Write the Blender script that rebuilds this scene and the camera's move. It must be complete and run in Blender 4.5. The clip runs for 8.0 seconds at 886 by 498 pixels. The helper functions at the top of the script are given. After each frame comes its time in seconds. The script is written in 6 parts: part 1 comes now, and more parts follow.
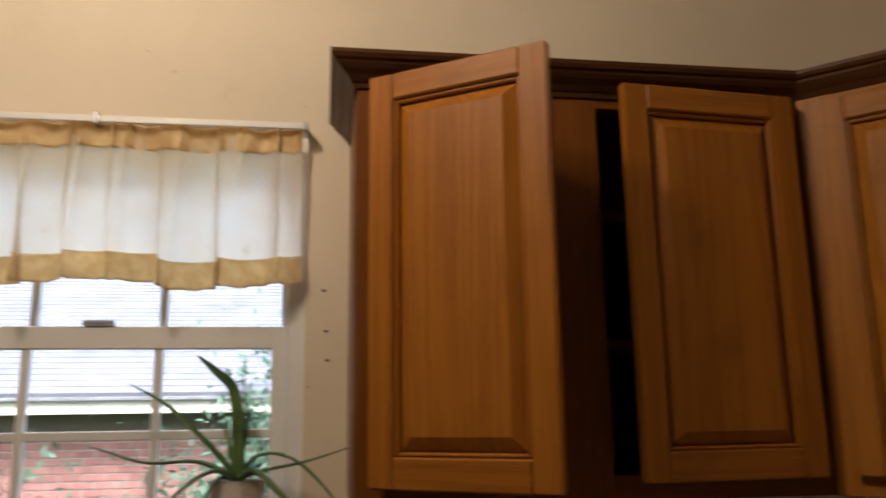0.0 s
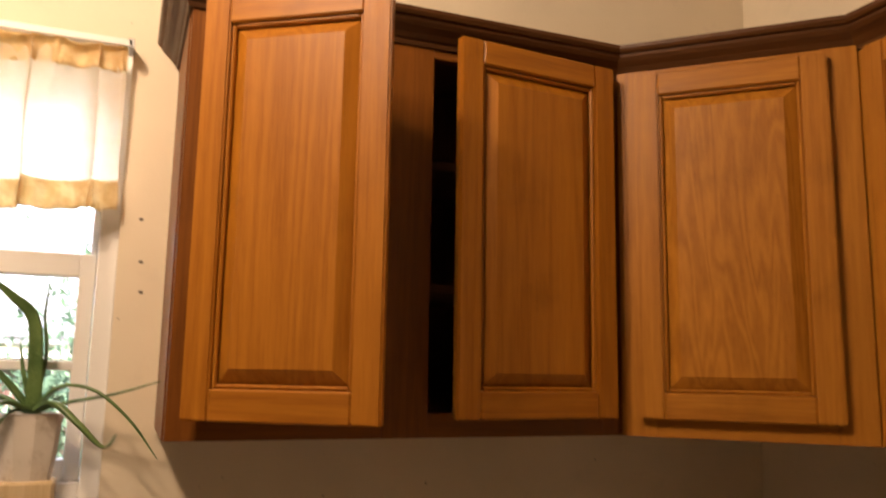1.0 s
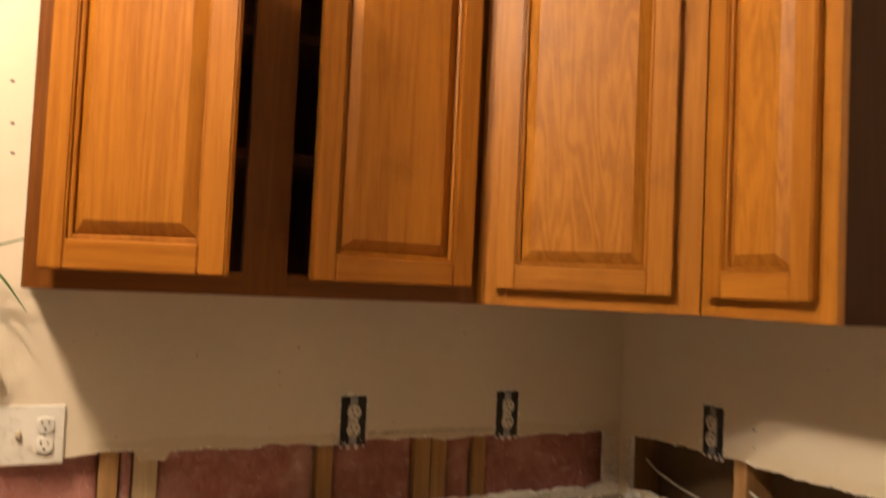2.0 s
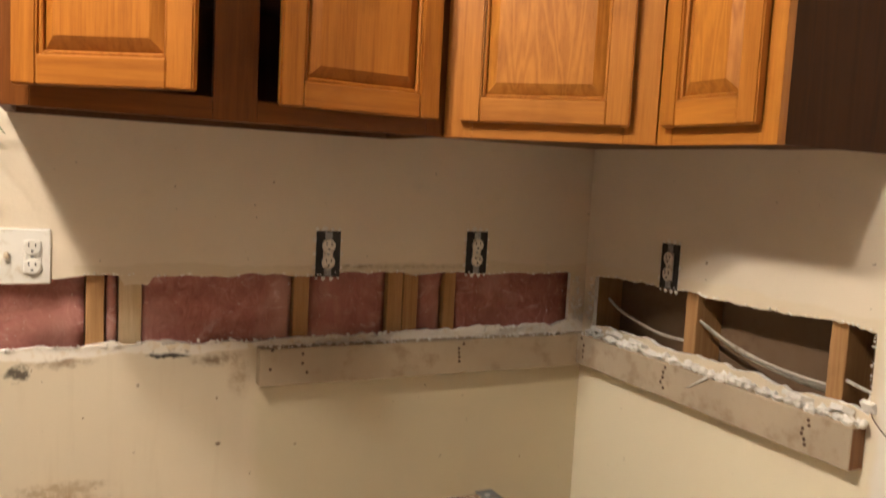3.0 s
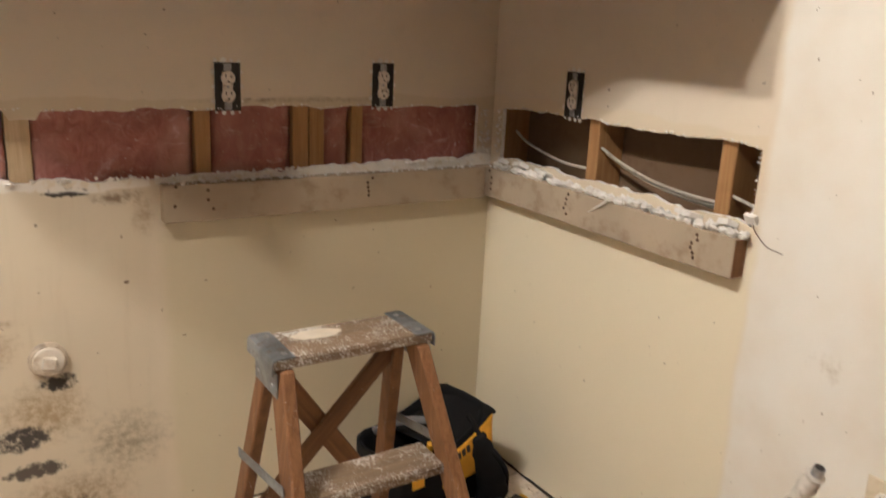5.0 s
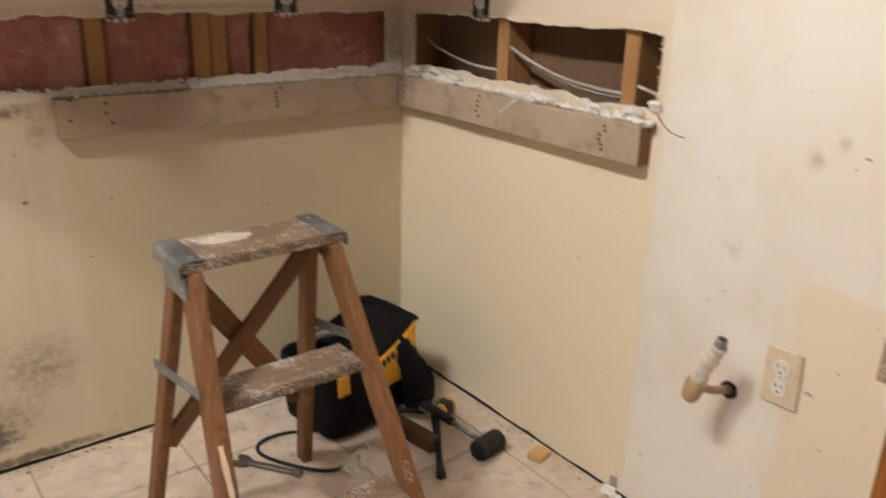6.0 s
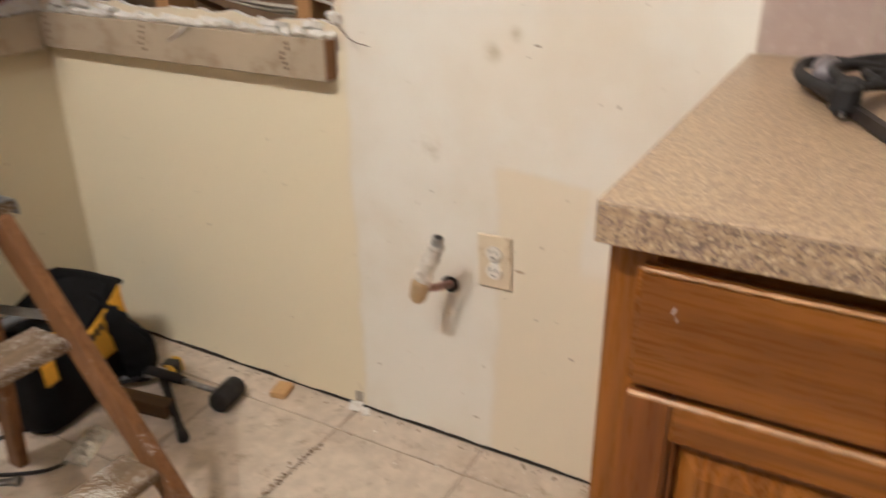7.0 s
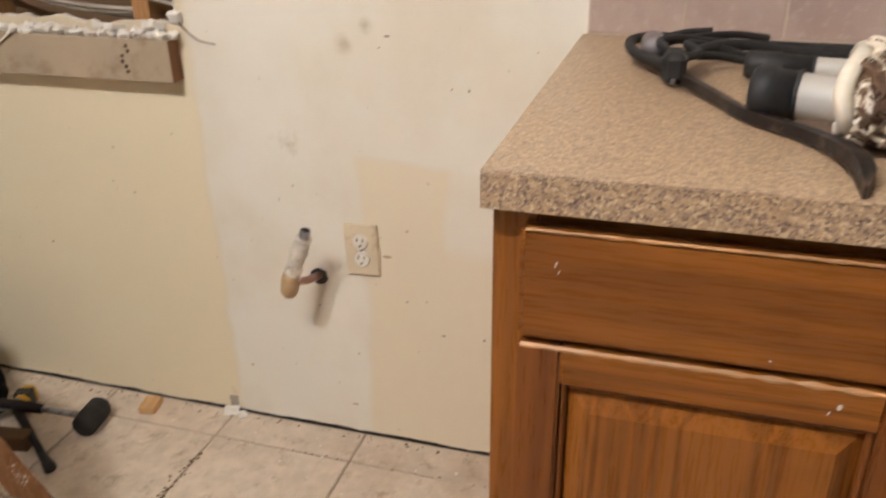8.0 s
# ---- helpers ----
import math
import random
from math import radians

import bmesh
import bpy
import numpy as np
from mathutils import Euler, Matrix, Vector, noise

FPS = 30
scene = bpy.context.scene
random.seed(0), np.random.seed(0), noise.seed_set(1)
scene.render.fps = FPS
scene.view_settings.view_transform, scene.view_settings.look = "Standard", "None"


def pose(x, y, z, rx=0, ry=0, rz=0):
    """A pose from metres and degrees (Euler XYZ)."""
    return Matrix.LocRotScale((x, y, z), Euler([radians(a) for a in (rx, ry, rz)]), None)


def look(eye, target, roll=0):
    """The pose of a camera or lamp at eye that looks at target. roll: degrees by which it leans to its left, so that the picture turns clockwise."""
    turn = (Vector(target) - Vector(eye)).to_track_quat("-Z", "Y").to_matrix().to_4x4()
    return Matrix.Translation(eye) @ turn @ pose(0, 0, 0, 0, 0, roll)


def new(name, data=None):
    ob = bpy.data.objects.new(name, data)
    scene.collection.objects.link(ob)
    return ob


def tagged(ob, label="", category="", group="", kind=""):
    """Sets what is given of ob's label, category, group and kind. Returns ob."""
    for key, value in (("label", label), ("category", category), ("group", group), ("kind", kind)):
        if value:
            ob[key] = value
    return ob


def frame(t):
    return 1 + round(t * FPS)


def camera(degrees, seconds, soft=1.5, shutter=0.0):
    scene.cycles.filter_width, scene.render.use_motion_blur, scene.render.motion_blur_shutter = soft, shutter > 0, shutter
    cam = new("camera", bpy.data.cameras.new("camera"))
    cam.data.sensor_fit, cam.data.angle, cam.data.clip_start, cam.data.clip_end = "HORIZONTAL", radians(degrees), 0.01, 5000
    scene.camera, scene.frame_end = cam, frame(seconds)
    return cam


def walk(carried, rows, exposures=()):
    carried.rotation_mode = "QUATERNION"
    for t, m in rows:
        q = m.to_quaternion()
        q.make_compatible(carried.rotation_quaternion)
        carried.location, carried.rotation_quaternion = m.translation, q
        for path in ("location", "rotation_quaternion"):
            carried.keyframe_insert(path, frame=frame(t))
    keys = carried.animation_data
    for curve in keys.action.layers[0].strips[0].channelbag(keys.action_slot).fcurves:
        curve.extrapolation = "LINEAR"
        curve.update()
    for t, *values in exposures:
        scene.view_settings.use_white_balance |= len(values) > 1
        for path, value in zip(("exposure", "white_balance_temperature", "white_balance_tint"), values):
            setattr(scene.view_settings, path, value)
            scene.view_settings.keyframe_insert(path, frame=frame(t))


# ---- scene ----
cam = camera(58.0, 8.0, soft=1.6, shutter=0.6)
PATH = [
    (0, (-1.489, -1.617, 1.527), (-1.198, 0.333, 1.927), -0.8),
    (0.5, (-1.490, -1.607, 1.508), (-0.928, 0.285, 1.897), -0.2),
    (1, (-1.504, -1.619, 1.490), (-0.775, 0.237, 1.796), 1.0),
    (1.5, (-1.455, -1.659, 1.473), (-0.651, 0.188, 1.656), 1.7),
    (2, (-1.382, -1.749, 1.411), (-0.506, 0.101, 1.505), 2.6),
    (2.2, (-1.381, -1.777, 1.381), (-0.478, 0.068, 1.413), 2.5),
    (3.3, (-1.35, -1.841, 1.29), (-0.465, -0.065, 1.038), 3.1),
    (3.5, (-1.347, -1.843, 1.285), (-0.444, -0.082, 1.001), 3.1),
    (4, (-1.342, -1.852, 1.272), (-0.379, -0.135, 0.92), 2.9),
    (5.3, (-1.337, -1.875, 1.23), (-0.269, -0.285, 0.653), 2.6),
    (5.5, (-1.333, -1.888, 1.207), (-0.242, -0.322, 0.61), 2.4),
    (6, (-1.315, -1.9, 1.18), (-0.159, -0.416, 0.499), 1.6),
    (6.2, (-1.319, -1.899, 1.184), (-0.091, -0.489, 0.474), 1.0),
    (6.5, (-1.302, -1.888, 1.171), (0.07, -0.635, 0.431), 0.6),
    (7, (-1.299, -1.859, 1.155), (0.285, -0.97, 0.318), -0.5),
    (7.5, (-1.33, -1.839, 1.14), (0.323, -1.182, 0.226), -1.1),
    (8, (-1.361, -1.834, 1.155), (0.372, -1.307, 0.306), -0.8),
]
EXPOSURES = [(0.0, 2.32, 6000, 13), (0.5, 2.98, 6500, 18), (1.0, 3.53, 7000, 20), (2.2, 4.52, 6250, 13), (3.5, 4.83, 5100, 10), (5.5, 4.81, 4980, 10), (6.2, 4.82, 4950, 10), (7.0, 4.70, 4950, 10), (8.0, 4.71, 4950, 10)]
walk(cam, [(t, look(eye, target, roll)) for t, eye, target, roll in PATH], EXPOSURES)

# ---------------------------------------------------------------- light
world = bpy.data.worlds.new("world")
scene.world = world
world.use_nodes = True
_nt = world.node_tree
_sky = _nt.nodes.new("ShaderNodeTexSky")
_sky.sky_type = "NISHITA"
_sky.sun_disc = False
_sky.dust_density = 4.0
_sky.sun_elevation, _sky.sun_rotation = radians(50), radians(200)
_nt.links.new(_sky.outputs[0], _nt.nodes["Background"].inputs[0])
_nt.nodes["Background"].inputs[1].default_value = 0.15

sun = new("sun", bpy.data.lights.new("sun", "SUN"))
sun.data.energy, sun.data.angle, sun.data.color = 1.5, radians(12), (1.0, 0.96, 0.9)
sun.matrix_world = look((-3, -4, 8), (0, 3, 0))

LAMPS = (((-2.01, -0.91, 2.674), 3.25), ((-2.08, -1.32, 2.674), 2.20))
for spot, power in LAMPS:
    bulb = new("ceiling_bulb", bpy.data.lights.new("ceiling_bulb", "POINT"))
    bulb.data.shadow_soft_size = 0.05
    bulb.data.energy, bulb.data.color = power, (1.0, 0.80, 0.57)
    bulb.matrix_world = pose(*spot)

# added lamp outside, standing in for open sky above the eaves; brightens the curtain
sky_fill = new("window_sky_fill", bpy.data.lights.new("window_sky_fill", "AREA"))
sky_fill.data.shape = "RECTANGLE"
sky_fill.data.size, sky_fill.data.size_y = 0.9, 0.5
sky_fill.data.energy, sky_fill.data.color = 2.2, (0.95, 0.98, 1.0)
sky_fill.matrix_world = look((-1.96, 0.62, 2.55), (-1.96, 0.0, 1.92))

# ---------------------------------------------------------------- helpers of this scene


def cube(bm, x0, x1, y0, y1, z0, z1):
    v = [bm.verts.new((x, y, z)) for x in (x0, x1) for y in (y0, y1) for z in (z0, z1)]
    for a, b, c, d in ((0, 1, 3, 2), (4, 6, 7, 5), (0, 4, 5, 1), (2, 3, 7, 6), (0, 2, 6, 4), (1, 5, 7, 3)):
        bm.faces.new((v[a], v[b], v[c], v[d]))
    return v


def soften(bm, width, segments=1):
    bmesh.ops.recalc_face_normals(bm, faces=bm.faces)
    if width:
        bmesh.ops.bevel(bm, geom=list(bm.edges), offset=width, segments=segments, affect="EDGES", clamp_overlap=True)


def boxed(x0, x1, y0, y1, z0, z1, bevel=0.0015):
    bm = bmesh.new()
    cube(bm, min(x0, x1), max(x0, x1), min(y0, y1), max(y0, y1), min(z0, z1), max(z0, z1))
    soften(bm, bevel)
    return bm


def tube(points, radii, sides=10, closed=True):
    """A round bar through points, with a radius at each."""
    bm = bmesh.new()
    pts = [Vector(p) for p in points]
    rings, side = [], None
    for n, p in enumerate(pts):
        way = (pts[min(n + 1, len(pts) - 1)] - pts[max(n - 1, 0)]).normalized()
        if side is None:
            side = way.orthogonal().normalized()
        side = (side - way * side.dot(way)).normalized()
        up = way.cross(side)
        r = radii[n] if isinstance(radii, (list, tuple)) else radii
        rings.append([bm.verts.new(p + r * (math.cos(a) * side + math.sin(a) * up)) for a in (2 * math.pi * k / sides for k in range(sides))])
    for a, b in zip(rings, rings[1:]):
        for k in range(sides):
            bm.faces.new((a[k], a[(k + 1) % sides], b[(k + 1) % sides], b[k]))
    if closed:
        bm.faces.new(rings[0][::-1])
        bm.faces.new(rings[-1])
    bmesh.ops.recalc_face_normals(bm, faces=bm.faces)
    return bm


def spline(points, steps=8):
    """Points along a smooth line through the given ones."""
    p = [Vector(q) for q in points]
    p = [2 * p[0] - p[1], *p, 2 * p[-1] - p[-2]]
    out = []
    for a, b, c, d in zip(p, p[1:], p[2:], p[3:]):
        for k in range(steps):
            t = k / steps
            out.append(0.5 * (2 * b + (c - a) * t + (2 * a - 5 * b + 4 * c - d) * t * t + (3 * b - a - 3 * c + d) * t**3))
    return [*out, p[-2]]


def lathe(profile, sides=28):
    """Rings of (radius, height) about z."""
    bm = bmesh.new()
    rings = [[bm.verts.new((r * math.cos(a), r * math.sin(a), z)) for a in (2 * math.pi * k / sides for k in range(sides))] for r, z in profile]
    for a, b in zip(rings, rings[1:]):
        for k in range(sides):
            bm.faces.new((a[k], a[(k + 1) % sides], b[(k + 1) % sides], b[k]))
    if profile[0][0] > 1e-4:
        bm.faces.new(rings[0][::-1])
    if profile[-1][0] > 1e-4:
        bm.faces.new(rings[-1])
    bmesh.ops.remove_doubles(bm, verts=bm.verts, dist=1e-5)
    bmesh.ops.recalc_face_normals(bm, faces=bm.faces)
    return bm


def part(name, bm, material, parent=None, label="", smooth=False, at=None):
    mesh = bpy.data.meshes.new(name)
    bm.to_mesh(mesh)
    bm.free()
    for m in material if isinstance(material, (list, tuple)) else [material]:
        mesh.materials.append(m)
    if smooth:
        mesh.polygons.foreach_set("use_smooth", [True] * len(mesh.polygons))
    ob = new(name, mesh)
    ob.parent = parent
    if at is not None:
        ob.matrix_basis = at
    return tagged(ob, label)


def thing(name, label, category, at=None, group="", kind=""):
    ob = new(name)
    ob.empty_display_size = 0.05
    if at is not None:
        ob.matrix_basis = at
    return tagged(ob, label, category, group, kind)


# ---------------------------------------------------------------- materials


class Nodes:
    """A material's node tree, with short calls."""

    def __init__(self, name):
        self.material = bpy.data.materials.new(name)
        self.material.use_nodes = True
        self.tree = self.material.node_tree
        self.shader = self.tree.nodes["Principled BSDF"]

    def node(self, kind, **values):
        n = self.tree.nodes.new("ShaderNode" + kind)
        for key, value in values.items():
            n.inputs[key].default_value = value
        return n

    def link(self, a, b):
        self.tree.links.new(a, b)

    def coords(self, scale=(1, 1, 1), shift=True, turn=(0, 0, 0)):
        c = self.node("TexCoord")
        m = self.node("Mapping")
        m.inputs["Scale"].default_value = scale
        m.inputs["Rotation"].default_value = turn
        self.link(c.outputs["Object"], m.inputs["Vector"])
        if shift:
            info = self.node("ObjectInfo")
            times = self.node("VectorMath")
            times.operation = "SCALE"
            times.inputs[0].default_value = (17.3, 11.7, 23.1)
            self.link(info.outputs["Random"], times.inputs["Scale"])
            self.link(times.outputs[0], m.inputs["Location"])
        return m.outputs[0]

    def noise(self, vector, scale, detail=4, rough=0.55, distortion=0.0):
        n = self.node("TexNoise", Scale=scale, Detail=detail, Roughness=rough, Distortion=distortion)
        self.link(vector, n.inputs["Vector"])
        return n.outputs["Fac"]

    def ramp(self, fac, stops):
        n = self.node("ValToRGB")
        n.color_ramp.elements.remove(n.color_ramp.elements[1])
        for k, (at, color) in enumerate(stops):
            e = n.color_ramp.elements[0] if k == 0 else n.color_ramp.elements.new(at)
            e.position, e.color = at, (*color, 1) if len(color) == 3 else color
        self.link(fac, n.inputs[0])
        return n.outputs[0]

    def steps(self, fac, a, b, lo=0.0, hi=1.0):
        n = self.node("MapRange")
        n.interpolation_type = "SMOOTHSTEP"
        for k, v in zip(("From Min", "From Max", "To Min", "To Max"), (a, b, lo, hi)):
            n.inputs[k].default_value = v
        self.link(fac, n.inputs["Value"])
        return n.outputs["Result"]

    def math(self, op, a, b=None):
        n = self.node("Math")
        n.operation = op
        for k, v in enumerate((a, b)):
            if v is None:
                continue
            if isinstance(v, (int, float)):
                n.inputs[k].default_value = v
            else:
                self.link(v, n.inputs[k])
        return n.outputs[0]

    def mix(self, fac, a, b, blend="MIX"):
        n = self.node("Mix")
        n.data_type, n.blend_type = "RGBA", blend
        for k, v in ((0, fac), (6, a), (7, b)):
            if isinstance(v, (int, float)):
                n.inputs[k].default_value = v
            elif isinstance(v, tuple):
                n.inputs[k].default_value = (*v, 1)
            else:
                self.link(v, n.inputs[k])
        return n.outputs[2]

    def bump(self, height, strength, distance=0.002):
        n = self.node("Bump", Strength=strength, Distance=distance)
        self.link(height, n.inputs["Height"])
        self.link(n.outputs[0], self.shader.inputs["Normal"])

    def finish(self, color, rough=0.5, metal=0.0, **more):
        for key, v in (("Base Color", color), ("Roughness", rough), ("Metallic", metal), *more.items()):
            key = key.replace("_", " ")
            if isinstance(v, tuple):
                self.shader.inputs[key].default_value = (*v, 1)
            elif isinstance(v, (int, float)):
                self.shader.inputs[key].default_value = v
            else:
                self.link(v, self.shader.inputs[key])
        return self.material


def plain(name, color, rough=0.5, metal=0.0, vary=0.15, scale=30, bump=0.1, dirt=None):
    """Paint, plastic or metal with a mottle at two scales and fine relief."""
    n = Nodes(name)
    v = n.coords()
    big, fine = n.noise(v, scale * 0.2, 3), n.noise(v, scale * 4, 3)
    dark = tuple(c * (1 - vary) for c in color)
    light = tuple(min(1, c * (1 + vary)) for c in color)
    col = n.mix(n.steps(big, 0.3, 0.7), dark, light)
    if dirt:
        col = n.mix(n.steps(n.noise(v, scale, 5, 0.65), 0.5, 0.72, 0, 0.85), col, dirt)
    n.bump(fine, bump, 0.001)
    return n.finish(col, n.steps(fine, 0.2, 0.8, max(0.03, rough - 0.08), min(1, rough + 0.08)), metal)


def wood(name, dark, light, axis="z", rough=0.44, ring=1.0, spatter=None, coat=0.0, stretch=0.045, figure=0.12, grain=0.50):
    """Sawn wood: pores and rings drawn out along one axis."""
    n = Nodes(name)
    long = {"x": (stretch, 1, 1), "y": (1, stretch, 1), "z": (1, 1, stretch)}[axis]
    v = n.coords(long)
    band = n.noise(v, 11 * ring, 2, 0.5, 0.6)
    rings = n.math("FRACT", n.math("MULTIPLY", band, 9.0))
    rings = n.steps(n.math("ABSOLUTE", n.math("SUBTRACT", rings, 0.5)), 0.05, 0.5)
    pore = n.noise(v, 240, 3, 0.7)
    wide = n.noise(v, 5, 2)
    fac = n.math("ADD", n.math("MULTIPLY", rings, figure), n.math("ADD", n.math("MULTIPLY", pore, grain), n.math("MULTIPLY", wide, 0.30)))
    mid = tuple((a + b) / 2 for a, b in zip(dark, light))
    col = n.ramp(fac, ((0.26, dark), (0.5, mid), (0.78, light)))
    info = n.node("ObjectInfo")
    col = n.mix(n.steps(info.outputs["Random"], 0, 1, 0.0, 0.13), col, dark)
    worn = n.noise(n.coords((1, 1, 1)), 9, 5, 0.6)
    col = n.mix(n.steps(worn, 0.52, 0.8, 0, 0.35), col, tuple(c * 0.55 for c in dark))
    if spatter:
        s = n.coords((1, 1, 1))
        drops = n.math("ADD", n.math("MULTIPLY", n.noise(s, 260, 5, 0.75), 0.62), n.math("MULTIPLY", n.noise(s, 13, 4, 0.6), 0.38))
        mask = n.steps(drops, spatter[1], spatter[1] + 0.05)
        col = n.mix(mask, col, spatter[0])
    n.bump(pore, 0.12, 0.0008)
    return n.finish(col, n.steps(pore, 0.3, 0.8, rough - 0.07, rough + 0.12), 0.0, Coat_Weight=coat, Coat_Roughness=0.3, Specular_IOR_Level=0.24)


OAK_D, OAK_L = (0.25, 0.080, 0.007), (0.475, 0.182, 0.016)
oak = wood("honey_oak_upright", OAK_D, OAK_L, "z")
oak_pale = wood("pale_honey_oak_upright", (0.27, 0.094, 0.010), (0.51, 0.208, 0.023), "z")
oak_pale_across = wood("pale_honey_oak_across", (0.27, 0.094, 0.010), (0.51, 0.208, 0.023), "x")
oak_flame = wood("honey_oak_flame_grain", (0.27, 0.094, 0.010), (0.51, 0.208, 0.023), "z", ring=1.5, stretch=0.13, figure=0.20)
oak_across = wood("honey_oak_across", OAK_D, OAK_L, "x")
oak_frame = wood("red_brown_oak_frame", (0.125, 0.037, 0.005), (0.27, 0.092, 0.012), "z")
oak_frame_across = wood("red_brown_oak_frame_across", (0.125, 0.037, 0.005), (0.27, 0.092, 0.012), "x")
oak_dark = wood("stained_oak_moulding", (0.055, 0.020, 0.006), (0.135, 0.052, 0.014), "x", 0.42)
# side panel wood, several times darker than the cabinet fronts
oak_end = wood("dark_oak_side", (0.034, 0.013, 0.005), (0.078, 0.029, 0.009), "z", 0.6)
oak_base = wood("brown_oak_upright", (0.140, 0.045, 0.005), (0.345, 0.127, 0.013), "z", 0.30, spatter=((0.72, 0.66, 0.56), 0.675), grain=0.38, figure=0.20)
oak_base_stile = wood("darker_brown_oak_stile", (0.105, 0.032, 0.005), (0.265, 0.088, 0.012), "z", 0.32, grain=0.40, figure=0.18)
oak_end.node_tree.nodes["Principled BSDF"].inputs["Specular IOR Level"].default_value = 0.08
# carcass wood far darker than the oak: interior shade put into its colour
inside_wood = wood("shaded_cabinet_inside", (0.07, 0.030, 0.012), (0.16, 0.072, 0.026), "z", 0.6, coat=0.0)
stud_wood = wood("framing_lumber", (0.29, 0.150, 0.055), (0.50, 0.30, 0.125), "z", 0.75, coat=0.0)
stud_pale = wood("pale_lumber", (0.46, 0.33, 0.18), (0.70, 0.56, 0.36), "z", 0.8, coat=0.0)
ladder_wood = wood("worn_ladder_wood", (0.125, 0.055, 0.022), (0.33, 0.168, 0.066), "z", 0.55, spatter=((0.62, 0.58, 0.50), 0.60), coat=0.0)
step_wood = wood("spattered_step_wood", (0.13, 0.088, 0.052), (0.30, 0.215, 0.130), "x", 0.55, spatter=((0.60, 0.57, 0.51), 0.508), coat=0.0)
sawn = wood("sawn_block_wood", (0.50, 0.29, 0.11), (0.74, 0.50, 0.24), "x", 0.75, coat=0.0)


def wall_paint(name, color, zones=None):
    n = Nodes(name)
    v = n.coords(shift=False)
    sep = n.node("SeparateXYZ")
    n.link(v, sep.inputs[0])
    col = n.mix(n.steps(n.noise(v, 1.6, 4), 0.3, 0.7), tuple(c * 0.93 for c in color), tuple(min(1, c * 1.04) for c in color))
    col = n.mix(n.steps(n.noise(v, 14, 5, 0.65), 0.55, 0.8, 0, 0.35), col, tuple(c * 0.80 for c in color))
    if zones:
        col = zones(n, v, sep.outputs, col)
    rough = n.noise(v, 130, 3, 0.6)
    n.bump(n.math("ADD", rough, n.math("MULTIPLY", n.noise(v, 35, 3), 1.5)), 0.22, 0.0015)
    return n.finish(col, 0.72)


def blot(n, v, centre, size, lo, hi, scale=22):
    """A ragged patch about a point: noise cut off by distance."""
    away = n.node("VectorMath")
    away.operation = "SUBTRACT"
    n.link(v, away.inputs[0])
    away.inputs[1].default_value = centre
    fit = n.node("VectorMath")
    fit.operation = "DIVIDE"
    n.link(away.outputs[0], fit.inputs[0])
    fit.inputs[1].default_value = size
    length = n.node("VectorMath")
    length.operation = "LENGTH"
    n.link(fit.outputs[0], length.inputs[0])
    near = n.steps(length.outputs["Value"], 0.0, 1.0, 1.0, 0.0)
    return n.steps(n.math("MULTIPLY", near, n.noise(v, scale, 6, 0.68)), lo, hi)


